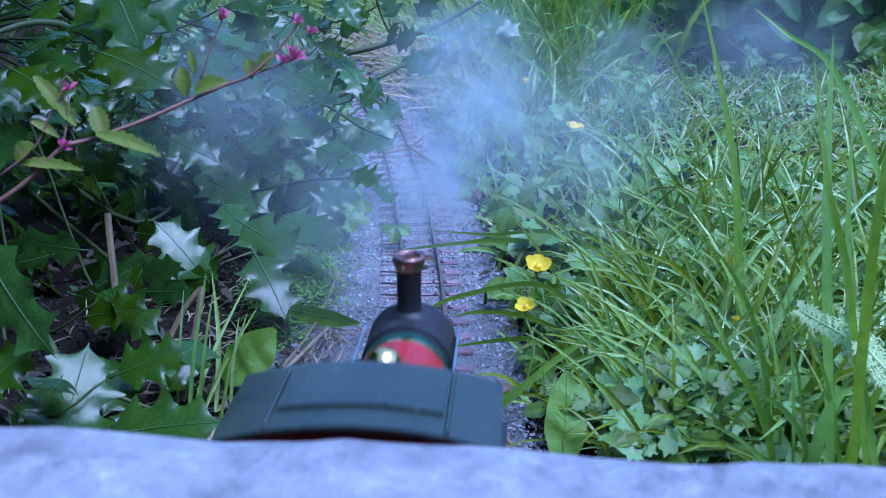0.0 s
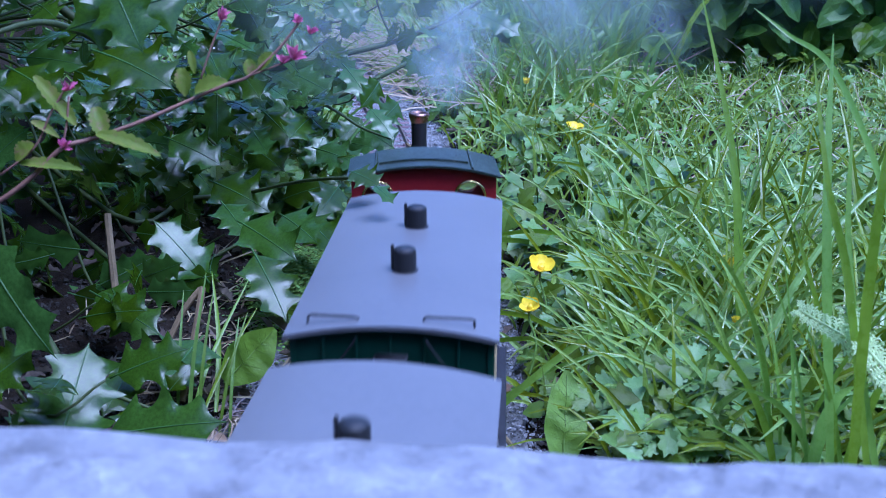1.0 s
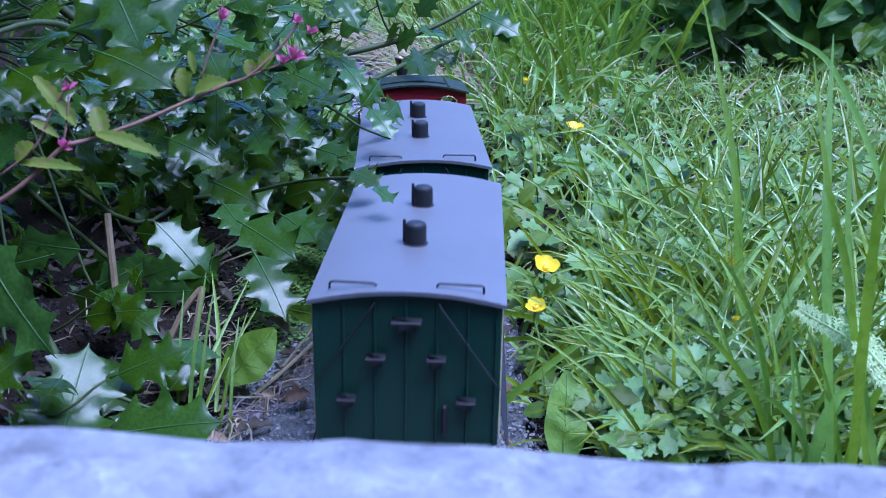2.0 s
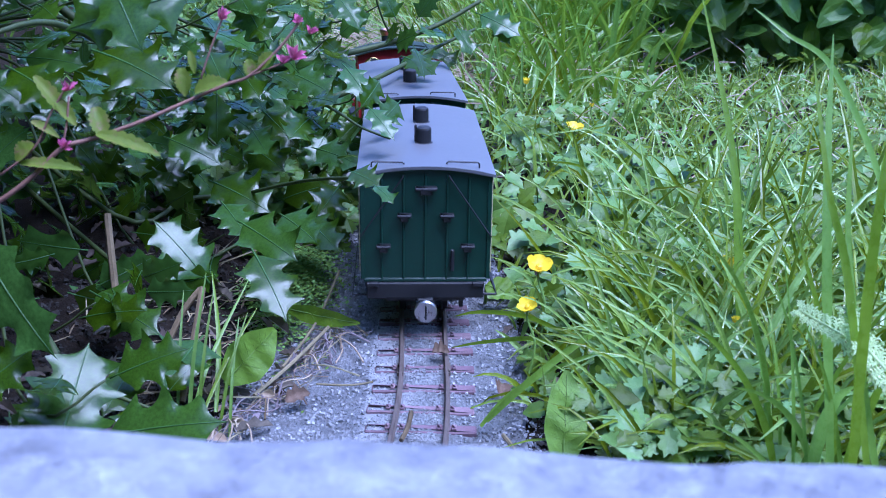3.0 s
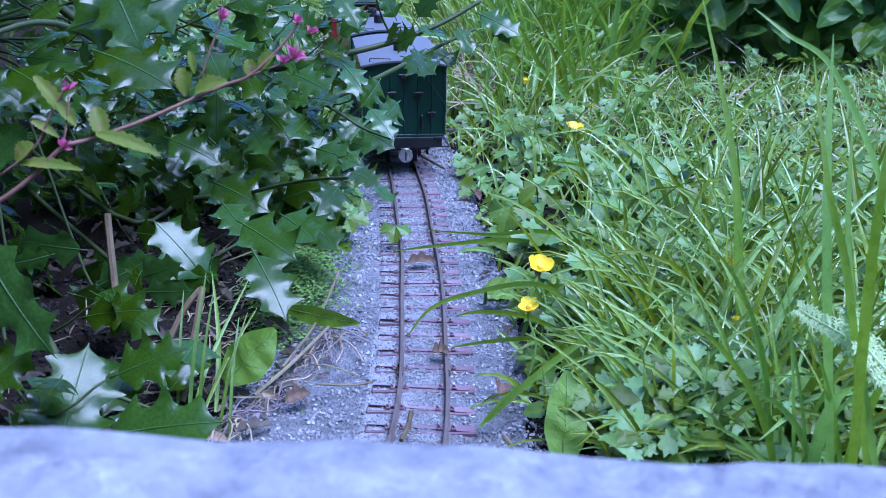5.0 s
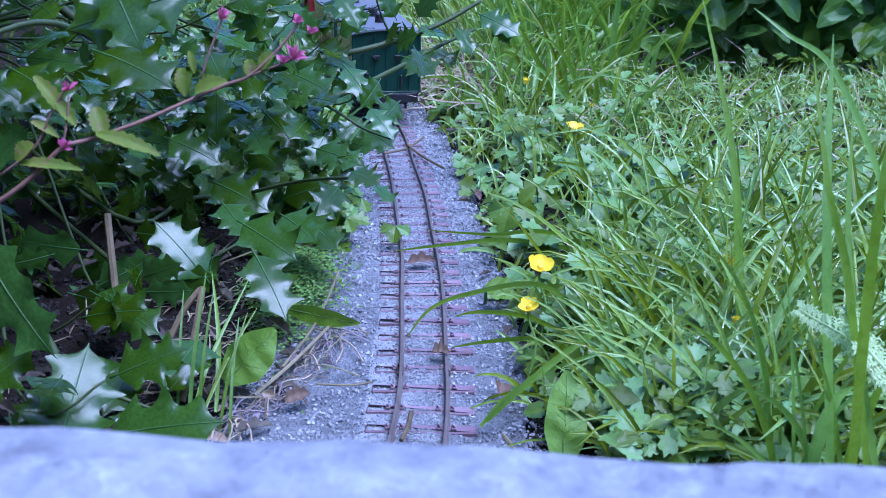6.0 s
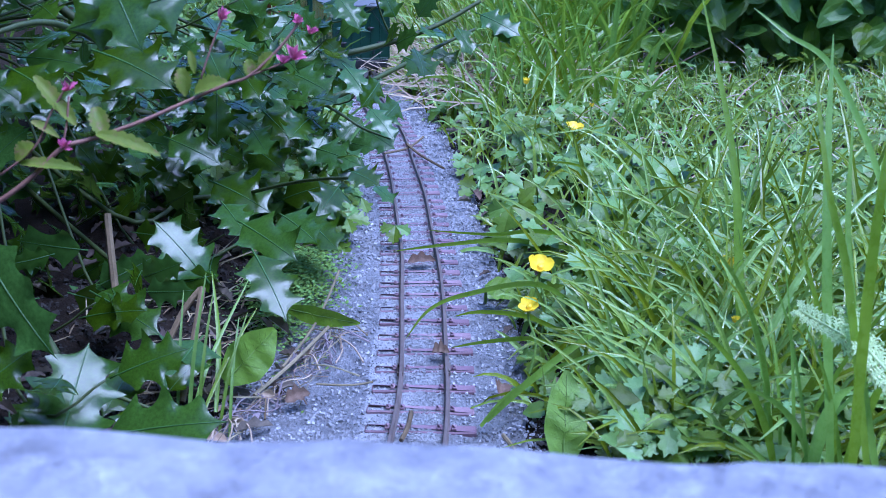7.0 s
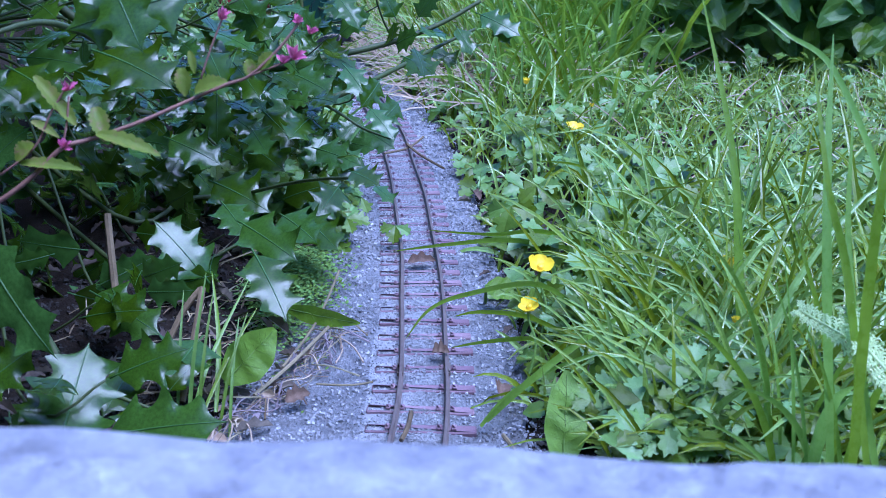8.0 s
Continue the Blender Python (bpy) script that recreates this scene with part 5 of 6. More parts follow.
def hedge():
    """The dark broad-leaved hedge that closes the place behind, with unseen light-blocking sides added."""
    rng = random.Random(8)
    body = thing("hedge", "dark broad-leaved hedge behind the grassy bank, with unseen light-blocking sides", "hedge")
    lv = Mesher()
    for _ in range(2600):
        k = rng.random()
        if k < 0.45:
            x, y, z = rng.uniform(0.36, 1.5), 1.76 + rng.uniform(-0.05, 0.18), rng.uniform(0.03, 0.48)
            y += 0.10 * noise.noise(Vector((x * 4, z * 4, 0)))
        elif k < 0.8:
            x, y, z = rng.uniform(-1.6, 0.5), 2.95 + rng.uniform(-0.1, 0.2), rng.uniform(0.0, 0.7)
        else:
            x, y, z = rng.uniform(1.3, 1.7), rng.uniform(0.8, 2.3), rng.uniform(0.05, 0.6)
        L = rng.uniform(0.05, 0.10)
        p = Vector((x, y, z))
        d = Vector((rng.uniform(-0.8, 0.8), rng.uniform(-0.7, 0.1), rng.uniform(-1.0, 0.5))).normalized()
        leaf_blade(lv, p, p + d * L, (rng.uniform(-0.4, 0.4), -0.8, 0.6), L * 0.26, 0, 0.2, 5)
    # sides that the view does not face, added to cut the sky's light
    for _ in range(4200):
        k = rng.random()
        if k < 0.36:
            x, y, z = -1.44 + rng.uniform(-0.12, 0.06), rng.uniform(-1.2, 3.1), rng.uniform(0.02, 1.72)
            out = Vector((0.8, 0, 0))
        elif k < 0.72:
            x, y, z = rng.uniform(-1.6, 1.9), -1.10 + rng.uniform(-0.12, 0.06), rng.uniform(0.02, 1.72)
            out = Vector((0, 0.8, 0))
        elif k < 0.88:
            x, y, z = 1.68 + rng.uniform(-0.06, 0.12), rng.uniform(-1.2, 1.0), rng.uniform(0.02, 0.80)
            out = Vector((-0.8, 0, 0))
        else:
            x, y, z = rng.uniform(-2.5, 0.9), 3.2 + rng.uniform(0, 0.2), 0.74 + rng.uniform(-0.04, 0.06)
            out = Vector((0, -0.3, 0.6))
        L = rng.uniform(0.08, 0.14)
        p = Vector((x, y, z))
        d = (out + Vector((rng.uniform(-0.8, 0.8), rng.uniform(-0.8, 0.8), rng.uniform(-1.0, 0.5)))).normalized()
        leaf_blade(lv, p, p + d * L, tuple(out * 0.8 + Vector((rng.uniform(-0.4, 0.4), rng.uniform(-0.4, 0.4), 0.6))), L * 0.28, 0, 0.2, 4)
    part("foliage", lv, HEDGE, body)
    # dark soil-coloured sheets put the hedge's inner shade into colour
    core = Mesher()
    # the last two, west and south, stand unseen to block light
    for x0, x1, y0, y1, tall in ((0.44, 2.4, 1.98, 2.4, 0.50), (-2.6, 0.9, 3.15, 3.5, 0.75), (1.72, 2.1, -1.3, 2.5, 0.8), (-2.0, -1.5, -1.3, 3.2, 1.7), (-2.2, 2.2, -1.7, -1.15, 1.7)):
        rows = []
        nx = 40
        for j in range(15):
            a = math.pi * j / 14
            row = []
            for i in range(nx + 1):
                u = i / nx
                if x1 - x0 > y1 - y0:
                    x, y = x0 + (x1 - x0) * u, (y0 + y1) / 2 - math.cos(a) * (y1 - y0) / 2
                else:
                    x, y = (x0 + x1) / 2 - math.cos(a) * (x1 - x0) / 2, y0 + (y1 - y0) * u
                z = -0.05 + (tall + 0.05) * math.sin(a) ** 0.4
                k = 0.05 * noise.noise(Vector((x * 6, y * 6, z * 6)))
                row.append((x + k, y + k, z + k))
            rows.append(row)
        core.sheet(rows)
    part("shade_sheet", core, SOIL, body, "dark sheet standing in for the shade inside the hedge", smooth=True)
    # larger leaves hanging clear of the hedge
    big = (((0.4639, 1.8435, 0.1414), (0.4822, 1.7723, 0.0602), 0.030), ((0.5467, 1.8370, 0.1230), (0.5727, 1.7675, 0.0467), 0.034), ((0.6393, 1.8532, 0.1689), (0.6430, 1.7904, 0.0813), 0.030), ((0.5906, 1.8435, 0.1414), (0.5298, 1.7898, 0.1096), 0.022),
           ((0.3593, 2.1431, 0.0889), (0.3530, 2.0049, -0.0018), 0.030), ((0.3408, 1.7211, 0.0356), (0.4102, 1.6635, -0.0074), 0.024), ((0.7559, 1.9901, 0.1059), (0.8394, 1.9287, 0.0825), 0.03), ((0.4502, 2.1545, 0.1210), (0.4617, 2.0736, 0.0422), 0.035),
           ((0.7568, 2.0350, 0.1430), (0.7235, 1.9351, 0.0408), 0.033), ((0.4173, 2.0736, 0.0422), (0.3495, 1.9706, -0.0389), 0.03), ((0.5949, 2.1069, 0.1364), (0.5587, 2.0230, 0.0492), 0.033))
    for b, t, w in big:
        m = Mesher()
        leaf_blade(m, b, t, (0.1, -0.9, 0.4), w, 0, 0.25, 10)
        part("leaf", m, HEDGE, body, smooth=True)


def blade(points, width, label="", face=(0.2, -0.9, 0.2), name="grass_blade", mat=None):
    m = Mesher()
    root = Vector(points[0])
    ribbon(m, [p - root for p in smooth3(points, 6)], width, face, 0.28)
    ob = part(name, m, mat or GRASS_LONG, None, smooth=True, at=Matrix.Translation(root))
    return tagged(ob, label or "long arching fresh green grass blade", "grass blade", "long grass blades")


SWEPT = []


def near_grass():
    blade([(0.1915, 0.5698, -0.0403), (0.1929, 0.6313, 0.0735), (0.1913, 0.6718, 0.1578), (0.1728, 0.7182, 0.2589)], 0.0069, "broad upright grass blade with a pale midrib")
    blade([(0.2651, 0.5527, 0.0912), (0.2521, 0.5776, 0.1616), (0.2245, 0.5999, 0.2244), (0.1985, 0.6067, 0.2437), (0.1820, 0.6220, 0.2569)], 0.0040, "long grass blade bowed over the bank")
    blade([(0.1857, 0.4299, 0.0439), (0.1872, 0.4753, 0.1423), (0.1917, 0.5081, 0.2050), (0.1983, 0.5361, 0.2540)], 0.0056)
    blade([(0.1883, 0.3955, 0.0666), (0.1822, 0.4380, 0.1568), (0.1733, 0.4525, 0.1976), (0.1705, 0.4821, 0.2512)], 0.0043)
    blade([(0.1706, 0.3783, 0.0779), (0.1818, 0.4145, 0.1503), (0.1891, 0.4332, 0.2032), (0.2032, 0.4603, 0.2497)], 0.0059)
    blade([(0.2017, 0.4127, 0.0552), (0.1913, 0.4352, 0.1189), (0.1900, 0.4629, 0.1671), (0.1965, 0.4931, 0.2225)], 0.0046)
    blade([(0.1819, 0.4517, 0.0458), (0.1881, 0.4602, 0.0697), (0.1960, 0.4654, 0.0842), (0.2089, 0.4763, 0.0852)], 0.0083, "broad pale grass blade curling over the stone")
    blade([(0.1911, 0.4335, 0.0541), (0.1992, 0.4425, 0.0796), (0.2155, 0.4533, 0.1102)], 0.0073)
    blade([(0.1780, 0.7253, -0.0204), (0.1934, 0.7549, 0.0331), (0.2024, 0.7761, 0.0630), (0.2027, 0.7975, 0.0936)], 0.0043, "bright yellow-green grass blade")
    blade([(0.2562, 1.1328, -0.0082), (0.2638, 1.1661, 0.0259), (0.2677, 1.1824, 0.0719)], 0.0046)
    blade([(0.1808, 0.5758, -0.0235), (0.1789, 0.6165, 0.0318), (0.1583, 0.6671, 0.0548), (0.1306, 0.6897, 0.0586)], 0.0041)
    blade([(0.0272, 0.5859, 0.0052), (0.0522, 0.5936, 0.0271), (0.0869, 0.6202, 0.0423), (0.1198, 0.6448, 0.0517), (0.1427, 0.6648, 0.0482)], 0.0050, "long grass blade lying out over the ballast")
    blade([(0.0236, 0.5847, 0.0018), (0.0421, 0.6002, 0.0157), (0.0740, 0.6153, 0.0284), (0.1124, 0.6287, 0.0363)], 0.0033)
    SWEPT.append((3.30, blade([(0.1106, 0.6776, 0.0246), (0.0743, 0.7262, 0.0420), (0.0199, 0.7427, 0.0286), (-0.0104, 0.7387, 0.0172), (-0.0286, 0.7311, -0.0041)], 0.0040, "long curved grass blade hanging across the rail")))
    SWEPT.append((3.75, blade([(0.1126, 0.8674, 0.0213), (0.0590, 0.8888, 0.0218), (0.0082, 0.8971, 0.0151), (-0.0463, 0.9043, 0.0055)], 0.0046, "long grass blade reaching across both rails")))
    SWEPT.append((3.85, blade([(0.1345, 0.8485, 0.0279), (0.0877, 0.8724, 0.0354), (0.0438, 0.8905, 0.0266), (-0.0126, 0.9202, 0.0204)], 0.0038)))
    blade([(0.0889, 0.6959, 0.0164), (0.0609, 0.7093, 0.0241), (0.0279, 0.7196, 0.0233), (0.0089, 0.7185, 0.0202)], 0.0036)
    blade([(0.0905, 0.6736, 0.0133), (0.0633, 0.6854, 0.0167), (0.0313, 0.6939, 0.0106), (0.0067, 0.7016, 0.0025)], 0.0036)
    blade([(0.1594, 0.5924, 0.0237), (0.1201, 0.5913, 0.0203), (0.0866, 0.5770, 0.0101), (0.0748, 0.5618, -0.0030)], 0.0038)
    blade([(0.2123, 0.6946, 0.0125), (0.1689, 0.6854, 0.0167), (0.1266, 0.6776, 0.0246), (0.0920, 0.6528, 0.0144)], 0.0038)
    blade([(0.1430, 0.5442, 0.0073), (0.1248, 0.5576, 0.0150), (0.0956, 0.5716, 0.0248)], 0.0040)
    blade([(0.1531, 0.5442, 0.0073), (0.1528, 0.5745, 0.0329), (0.1582, 0.6123, 0.0499)], 0.0033)
    blade([(0.2935, 0.8297, 0.0346), (0.2514, 0.8551, 0.0463), (0.2072, 0.8765, 0.0471), (0.1677, 0.9043, 0.0355)], 0.0036)
    blade([(0.1101, 0.8437, 0.0142), (0.1275, 0.8774, 0.0494), (0.1277, 0.9100, 0.0818), (0.0854, 0.9223, 0.0864)], 0.0036)
    blade([(0.2748, 1.3216, 0.0158), (0.2772, 1.3709, 0.0652), (0.2623, 1.3997, 0.0864), (0.2395, 1.3933, 0.0685)], 0.0050)
    blade([(0.2777, 1.1071, 0.0092), (0.3352, 1.1813, 0.0688), (0.4067, 1.2463, 0.1027)], 0.0043)
    blade([(-0.1580, 0.5747, 0.0034), (-0.1547, 0.6256, 0.0275), (-0.1360, 0.6810, 0.0641)], 0.0027, "pale split grass stem under the holly")
    blade([(-0.1469, 0.6010, 0.0030), (-0.1526, 0.6489, 0.0333), (-0.1639, 0.6923, 0.0661)], 0.0033)
    blade([(-0.1545, 0.5747, 0.0034), (-0.1435, 0.6256, 0.0275), (-0.1283, 0.6652, 0.0493)], 0.0022)
    for k in range(12):
        x, y = RNG.uniform(0.168, 0.222), RNG.uniform(0.42, 0.52)
        line = blade_line((x, y, ground_z(x, y)), RNG.uniform(0, 6.28), RNG.uniform(2, 14), RNG.uniform(0.09, 0.20), RNG.uniform(15, 75), 6)
        blade([tuple(p) for p in line], RNG.uniform(0.0018, 0.0042))
    for k in range(5):
        x, y = -0.168 + 0.0075 * k + RNG.uniform(-0.003, 0.003), 0.59 + RNG.uniform(-0.015, 0.03)
        h, lean = RNG.uniform(0.05, 0.10), RNG.uniform(-0.012, 0.016)
        blade([(x, y, ground_z(x, y)), (x + lean * 0.4, y + 0.02, h * 0.5), (x + lean, y + 0.045, h)], RNG.uniform(0.0012, 0.0024), "upright grass blade in the shade of the holly", mat=LEAF)
    for pts, r in (([(-0.1726, 0.6166, 0.0021), (-0.1699, 0.6547, 0.0349), (-0.1695, 0.6837, 0.0567)], 0.0024), ([(-0.1929, 0.6658, 0.0213), (-0.1827, 0.6784, 0.0417), (-0.1719, 0.6881, 0.0541)], 0.0023), ([(-0.2508, 0.7427, 0.0286), (-0.2615, 0.7746, 0.0588), (-0.2669, 0.7915, 0.0767)], 0.0030)):
        m = Mesher()
        m.tube(smooth3(pts), r, 7)
        tagged(part("dry_stalk", m, DEADWOOD), "broken pale dry stalk under the holly", "stalk", "dry stalks")
    for pts, r in (([(-0.1130, 0.6651, 0.0041), (-0.0970, 0.7355, 0.0082), (-0.0877, 0.8233, 0.0166)], 0.0010), ([(-0.1266, 0.6271, 0.0017), (-0.1065, 0.6755, 0.0035), (-0.0812, 0.7507, 0.0063)], 0.0014),
                   ([(-0.0864, 0.6404, 0.0034), (-0.0631, 0.6393, 0.0031), (-0.0479, 0.6427, 0.0039)], 0.0008), ([(-0.0256, 0.5641, 0.0035), (-0.0219, 0.5776, 0.0058), (-0.0203, 0.5948, 0.0064)], 0.0016), ([(0.0372, 0.5723, 0.0028), (0.0418, 0.5614, 0.0019), (0.0466, 0.5464, 0.0014)], 0.0014),
                   ([(-0.0464, 1.3082, 0.0078), (-0.0279, 1.2839, -0.0009), (0.0007, 1.2106, 0.0019)], 0.0016), ([(-0.0743, 1.2846, 0.0011), (-0.0450, 1.3065, 0.0030), (-0.0250, 1.3309, 0.0121)], 0.0014)):
        m = Mesher()
        m.tube(smooth3(pts), r, 6)
        tagged(part("dead_twig", m, DEADWOOD), "thin bleached dead twig on the ballast", "twig", "dead twigs")
    # broad dock leaves
    for b, t, w, up, lab in (((0.0685, 0.5234, 0.0085), (0.0740, 0.5514, 0.0576), 0.0135, (0.1, -1.0, 0.3), "upright bright green dock leaf with wavy edges"),
                             ((0.1055, 0.5065, 0.0206), (0.1392, 0.5019, 0.0375), 0.013, (0.0, -0.7, 0.7), "low broad green dock leaf"),
                             ((-0.1452, 0.6256, 0.0125), (-0.1122, 0.6416, 0.0428), 0.0165, (-0.3, -1.0, -0.30), "yellow-green dock leaf lit through from behind"),
                             ((-0.1208, 0.7391, 0.0184), (-0.0650, 0.7251, 0.0090), 0.0080, (0.1, -1.0, 0.0), "dark drooping dock leaf beside the moss"),
                             ((0.1806, 0.5267, 0.0177), (0.2135, 0.5565, 0.0421), 0.017, (0.0, -0.8, 0.6), "folded broad green leaf in the grass"),
                             ((0.1988, 1.1553, -0.0047), (0.1763, 1.1307, -0.0142), 0.012, (0.0, -0.8, 0.6), "broad leaf among the buttercups"),
                             ((0.0354, 0.8007, 0.0127), (0.0603, 0.7891, 0.0099), 0.0125, (0.0, -0.5, 0.8), "pale round leaf at the ballast edge")):
        m = Mesher()
        leaf_blade(m, b, t, up, w, 0, 0.22, 16)
        ob = thing("dock_plant", lab, "plant", "dock leaves")
        lf = part("leaf", m, DOCK, ob, smooth=True)
        rot, L = frame_of(b, t, up)

        def on_leaf(u, f):
            wu = w * (math.sin(math.pi * (u * 0.93 + 0.05)) ** 0.75) * (1.1 - 0.35 * u)
            return Vector(b) + rot @ Vector((f * wu, u * L + abs(f) * 0.12 * wu, 0.22 * wu * abs(f) - 0.125 * L * u * u + 0.12 * wu * math.sin(u * 19 + f * 2) + 0.0002))

        r = Mesher()
        r.tube([on_leaf(u, 0) for u in (0.0, 0.15, 0.3, 0.45, 0.6, 0.75, 0.95)], [0.0007, 0.0006, 0.0005, 0.0004, 0.0003, 0.0003, 0.0002], 6)
        for u in (0.12, 0.24, 0.36, 0.48, 0.60, 0.72, 0.82):
            for sx in (-1, 1):
                r.tube([on_leaf(u + 0.10 * k / 5, sx * 0.85 * k / 5) for k in range(6)], [0.00016, 0.00014, 0.00012, 0.0001, 0.00008, 0.00006], 4)
        part("rib", r, VEIN, lf)
        s = Mesher()
        ground = Vector((b[0], b[1] + 0.01, ground_z(b[0], b[1])))
        s.tube([ground, tuple(ground.lerp(Vector(b), 0.6)), tuple(Vector(b))], [0.0014, 0.0013, 0.0011], 6)
        part("stalk", s, STEM, ob)
    for p, size, up in (((0.1915, 0.6032, 0.0540), 0.024, (0.1, -0.9, 0.6)), ((0.2016, 0.5695, 0.0488), 0.026, (-0.1, -0.8, 0.7)), ((0.2063, 0.9618, 0.0482), 0.028, (0.1, -0.8, 0.7)), ((0.0642, 0.9373, 0.0388), 0.028, (-0.2, -0.8, 0.6)),
                        ((0.1710, 0.6976, 0.0511), 0.022, (0.2, -0.8, 0.6)), ((0.0924, 0.7356, 0.0384), 0.020, (-0.2, -0.8, 0.6)), ((0.1128, 0.6063, 0.0328), 0.022, (0.0, -0.7, 0.8)), ((0.1965, 1.0466, 0.0479), 0.026, (0.1, -0.9, 0.5)),
                        ((0.0917, 0.9820, 0.0452), 0.026, (-0.1, -0.8, 0.6)), ((0.1582, 0.5903, 0.0327), 0.022, (0.1, -0.7, 0.7)), ((-0.0455, 0.9501, 0.0150), 0.018, (0.0, -0.7, 0.8)), ((-0.0819, 1.0071, 0.0262), 0.020, (0.2, -0.7, 0.7))):
        m = Mesher()
        buttercup_leaf(m, Vector(p), up, RNG.uniform(-2.4, -0.7), size, RNG)
        ob = thing("buttercup_leaf", "three-lobed toothed buttercup leaf on its stalk", "leaf", "large buttercup leaves")
        part("blade", m, LEAF, ob)
        s = Mesher()
        g = Vector((p[0] + 0.005, p[1] + 0.012, ground_z(p[0], p[1])))
        s.tube(smooth3([tuple(g), tuple(g.lerp(Vector(p), 0.6) + Vector((0, 0.004, 0.004))), p]), 0.0006, 5)
        part("stalk", s, STEM, ob)
    # dead leaves lying between the rails
    for b, t in (((-0.0317, 0.8872, 0.0023), (-0.0062, 0.8926, 0.0025)), ((-0.0079, 0.6967, 0.0034), (0.0045, 0.6934, 0.0031)), ((-0.1045, 0.6193, 0.0037), (-0.0894, 0.6284, 0.0053)), ((0.0320, 1.1167, 0.0064), (0.0407, 1.0934, 0.0003)), ((0.0383, 0.6284, 0.0053), (0.0407, 0.6425, 0.0152))):
        m = Mesher()
        leaf_blade(m, Vector((b[0], b[1], min(b[2], 0.0005))), Vector((t[0], t[1], min(t[2], 0.004))), (0.3, -0.4, 0.9), 0.0062, 3, 1.0, 14)
        tagged(part("dead_leaf", m, BROWNLEAF, None, smooth=True), "curled brown dead leaf on the ballast", "dead leaf", "dead leaves")


def debris():
    """Wilted stems and crumpled leaves heaped where the soil meets the ballast."""
    rng = random.Random(77)
    for _ in range(84):
        u = rng.random()
        x, y = -0.148 + 0.070 * u + rng.gauss(0, 0.010), 0.555 + 0.185 * u + rng.gauss(0, 0.012)
        a = math.atan2(0.185, 0.070) + rng.gauss(0, 0.7)
        L = rng.uniform(0.018, 0.060)
        z = ground_z(x, y) + 0.003
        pts = [(x + math.cos(a + bend) * L * f, y + math.sin(a + bend) * L * f, z + h) for f, h, bend in
               ((-0.5, 0.0, rng.gauss(0, 0.3)), (-0.15, rng.uniform(0.002, 0.009), 0.0), (0.2, rng.uniform(0.002, 0.010), 0.0), (0.5, rng.uniform(0.0, 0.006), rng.gauss(0, 0.4)))]
        r = rng.uniform(0.00025, 0.0008)
        m = Mesher()
        line = smooth3(pts, 4)
        m.tube(line, [r * (1 - 0.5 * i / len(line)) for i in range(len(line))], 5)
        tagged(part("wilted_stem", m, rng.choice((STRAW, DEADWOOD, WILTED))), "thin wilted stem lying on the soil edge", "stalk", "wilted stems")
    for _ in range(26):
        u = rng.random()
        x, y = -0.155 + 0.060 * u + rng.gauss(0, 0.008), 0.560 + 0.150 * u + rng.gauss(0, 0.010)
        if rng.random() < 0.2:
            x, y = rng.uniform(0.070, 0.105), rng.uniform(0.56, 0.68)
        a, L = rng.uniform(0, 6.28), rng.uniform(0.008, 0.018)
        p = Vector((x, y, ground_z(x, y) + rng.uniform(0.003, 0.008)))
        m = Mesher()
        leaf_blade(m, p, p + Vector((math.cos(a), math.sin(a), rng.uniform(-0.1, 0.4))) * L, (rng.uniform(-0.7, 0.7), -0.4, 0.8), L * rng.uniform(0.18, 0.32), rng.choice((0, 2, 3)), rng.uniform(0.8, 1.8), 12)
        tagged(part("dead_leaf", m, rng.choice((DEADLEAF, WILTED, STRAW, DEADLEAF)), None, smooth=True), "crumpled wilted leaf at the edge of the ballast", "dead leaf", "dead leaves")


FLOWERS = []


def buttercup(head, foot, size, open_=0.62, tilt=(0.05, -0.12)):
    top = Vector(head)
    f = thing("buttercup", "glossy yellow buttercup flower on a thin green stem", "flower", "buttercups", at=pose(foot[0], foot[1], ground_z(foot[0], foot[1])))
    o = f.matrix_basis.translation
    m = Mesher()
    rel = top - o
    m.tube(smooth3([(0, 0, 0), tuple(rel * 0.45 + Vector((0.006, 0, 0.004))), tuple(rel * 0.85), tuple(rel)]), 0.0009, 6)
    part("stem", m, STEM, f)
    axis = Vector((tilt[0], tilt[1], 1)).normalized()
    rot = axis.to_track_quat("Z", "Y").to_matrix()
    for k in range(5):
        a = 6.28318 * k / 5 + RNG.uniform(-0.12, 0.12)
        lift = open_ * RNG.uniform(0.75, 1.2)
        m = Mesher()
        rows = []
        for i in range(6):
            u = i / 5
            r = size * (0.10 + 0.90 * u)
            z = size * lift * u ** 1.6
            w = size * 0.54 * math.sin(math.pi * (0.10 + 0.70 * u)) ** 0.8
            row = []
            for fx in (-1, -0.5, 0, 0.5, 1):
                q = Vector((r - 0.20 * size * abs(fx) * u - 0.06 * size * (fx == 0) * u, fx * w, z + 0.12 * w * abs(fx)))
                q = Matrix.Rotation(a, 3, "Z") @ q
                row.append(rel + rot @ q)
            rows.append(row)
        m.sheet(rows)
        part("petal", m, PETAL, f, smooth=True)
    m = Mesher()
    m.lathe([(size * 0.05, 0), (size * 0.26, size * 0.10), (size * 0.22, size * 0.30), (size * 0.05, size * 0.38)], 12, Matrix.Translation(rel) @ rot.to_4x4())
    part("stamen_cluster", m, PETAL, f)
    FLOWERS.append(f)
    return f


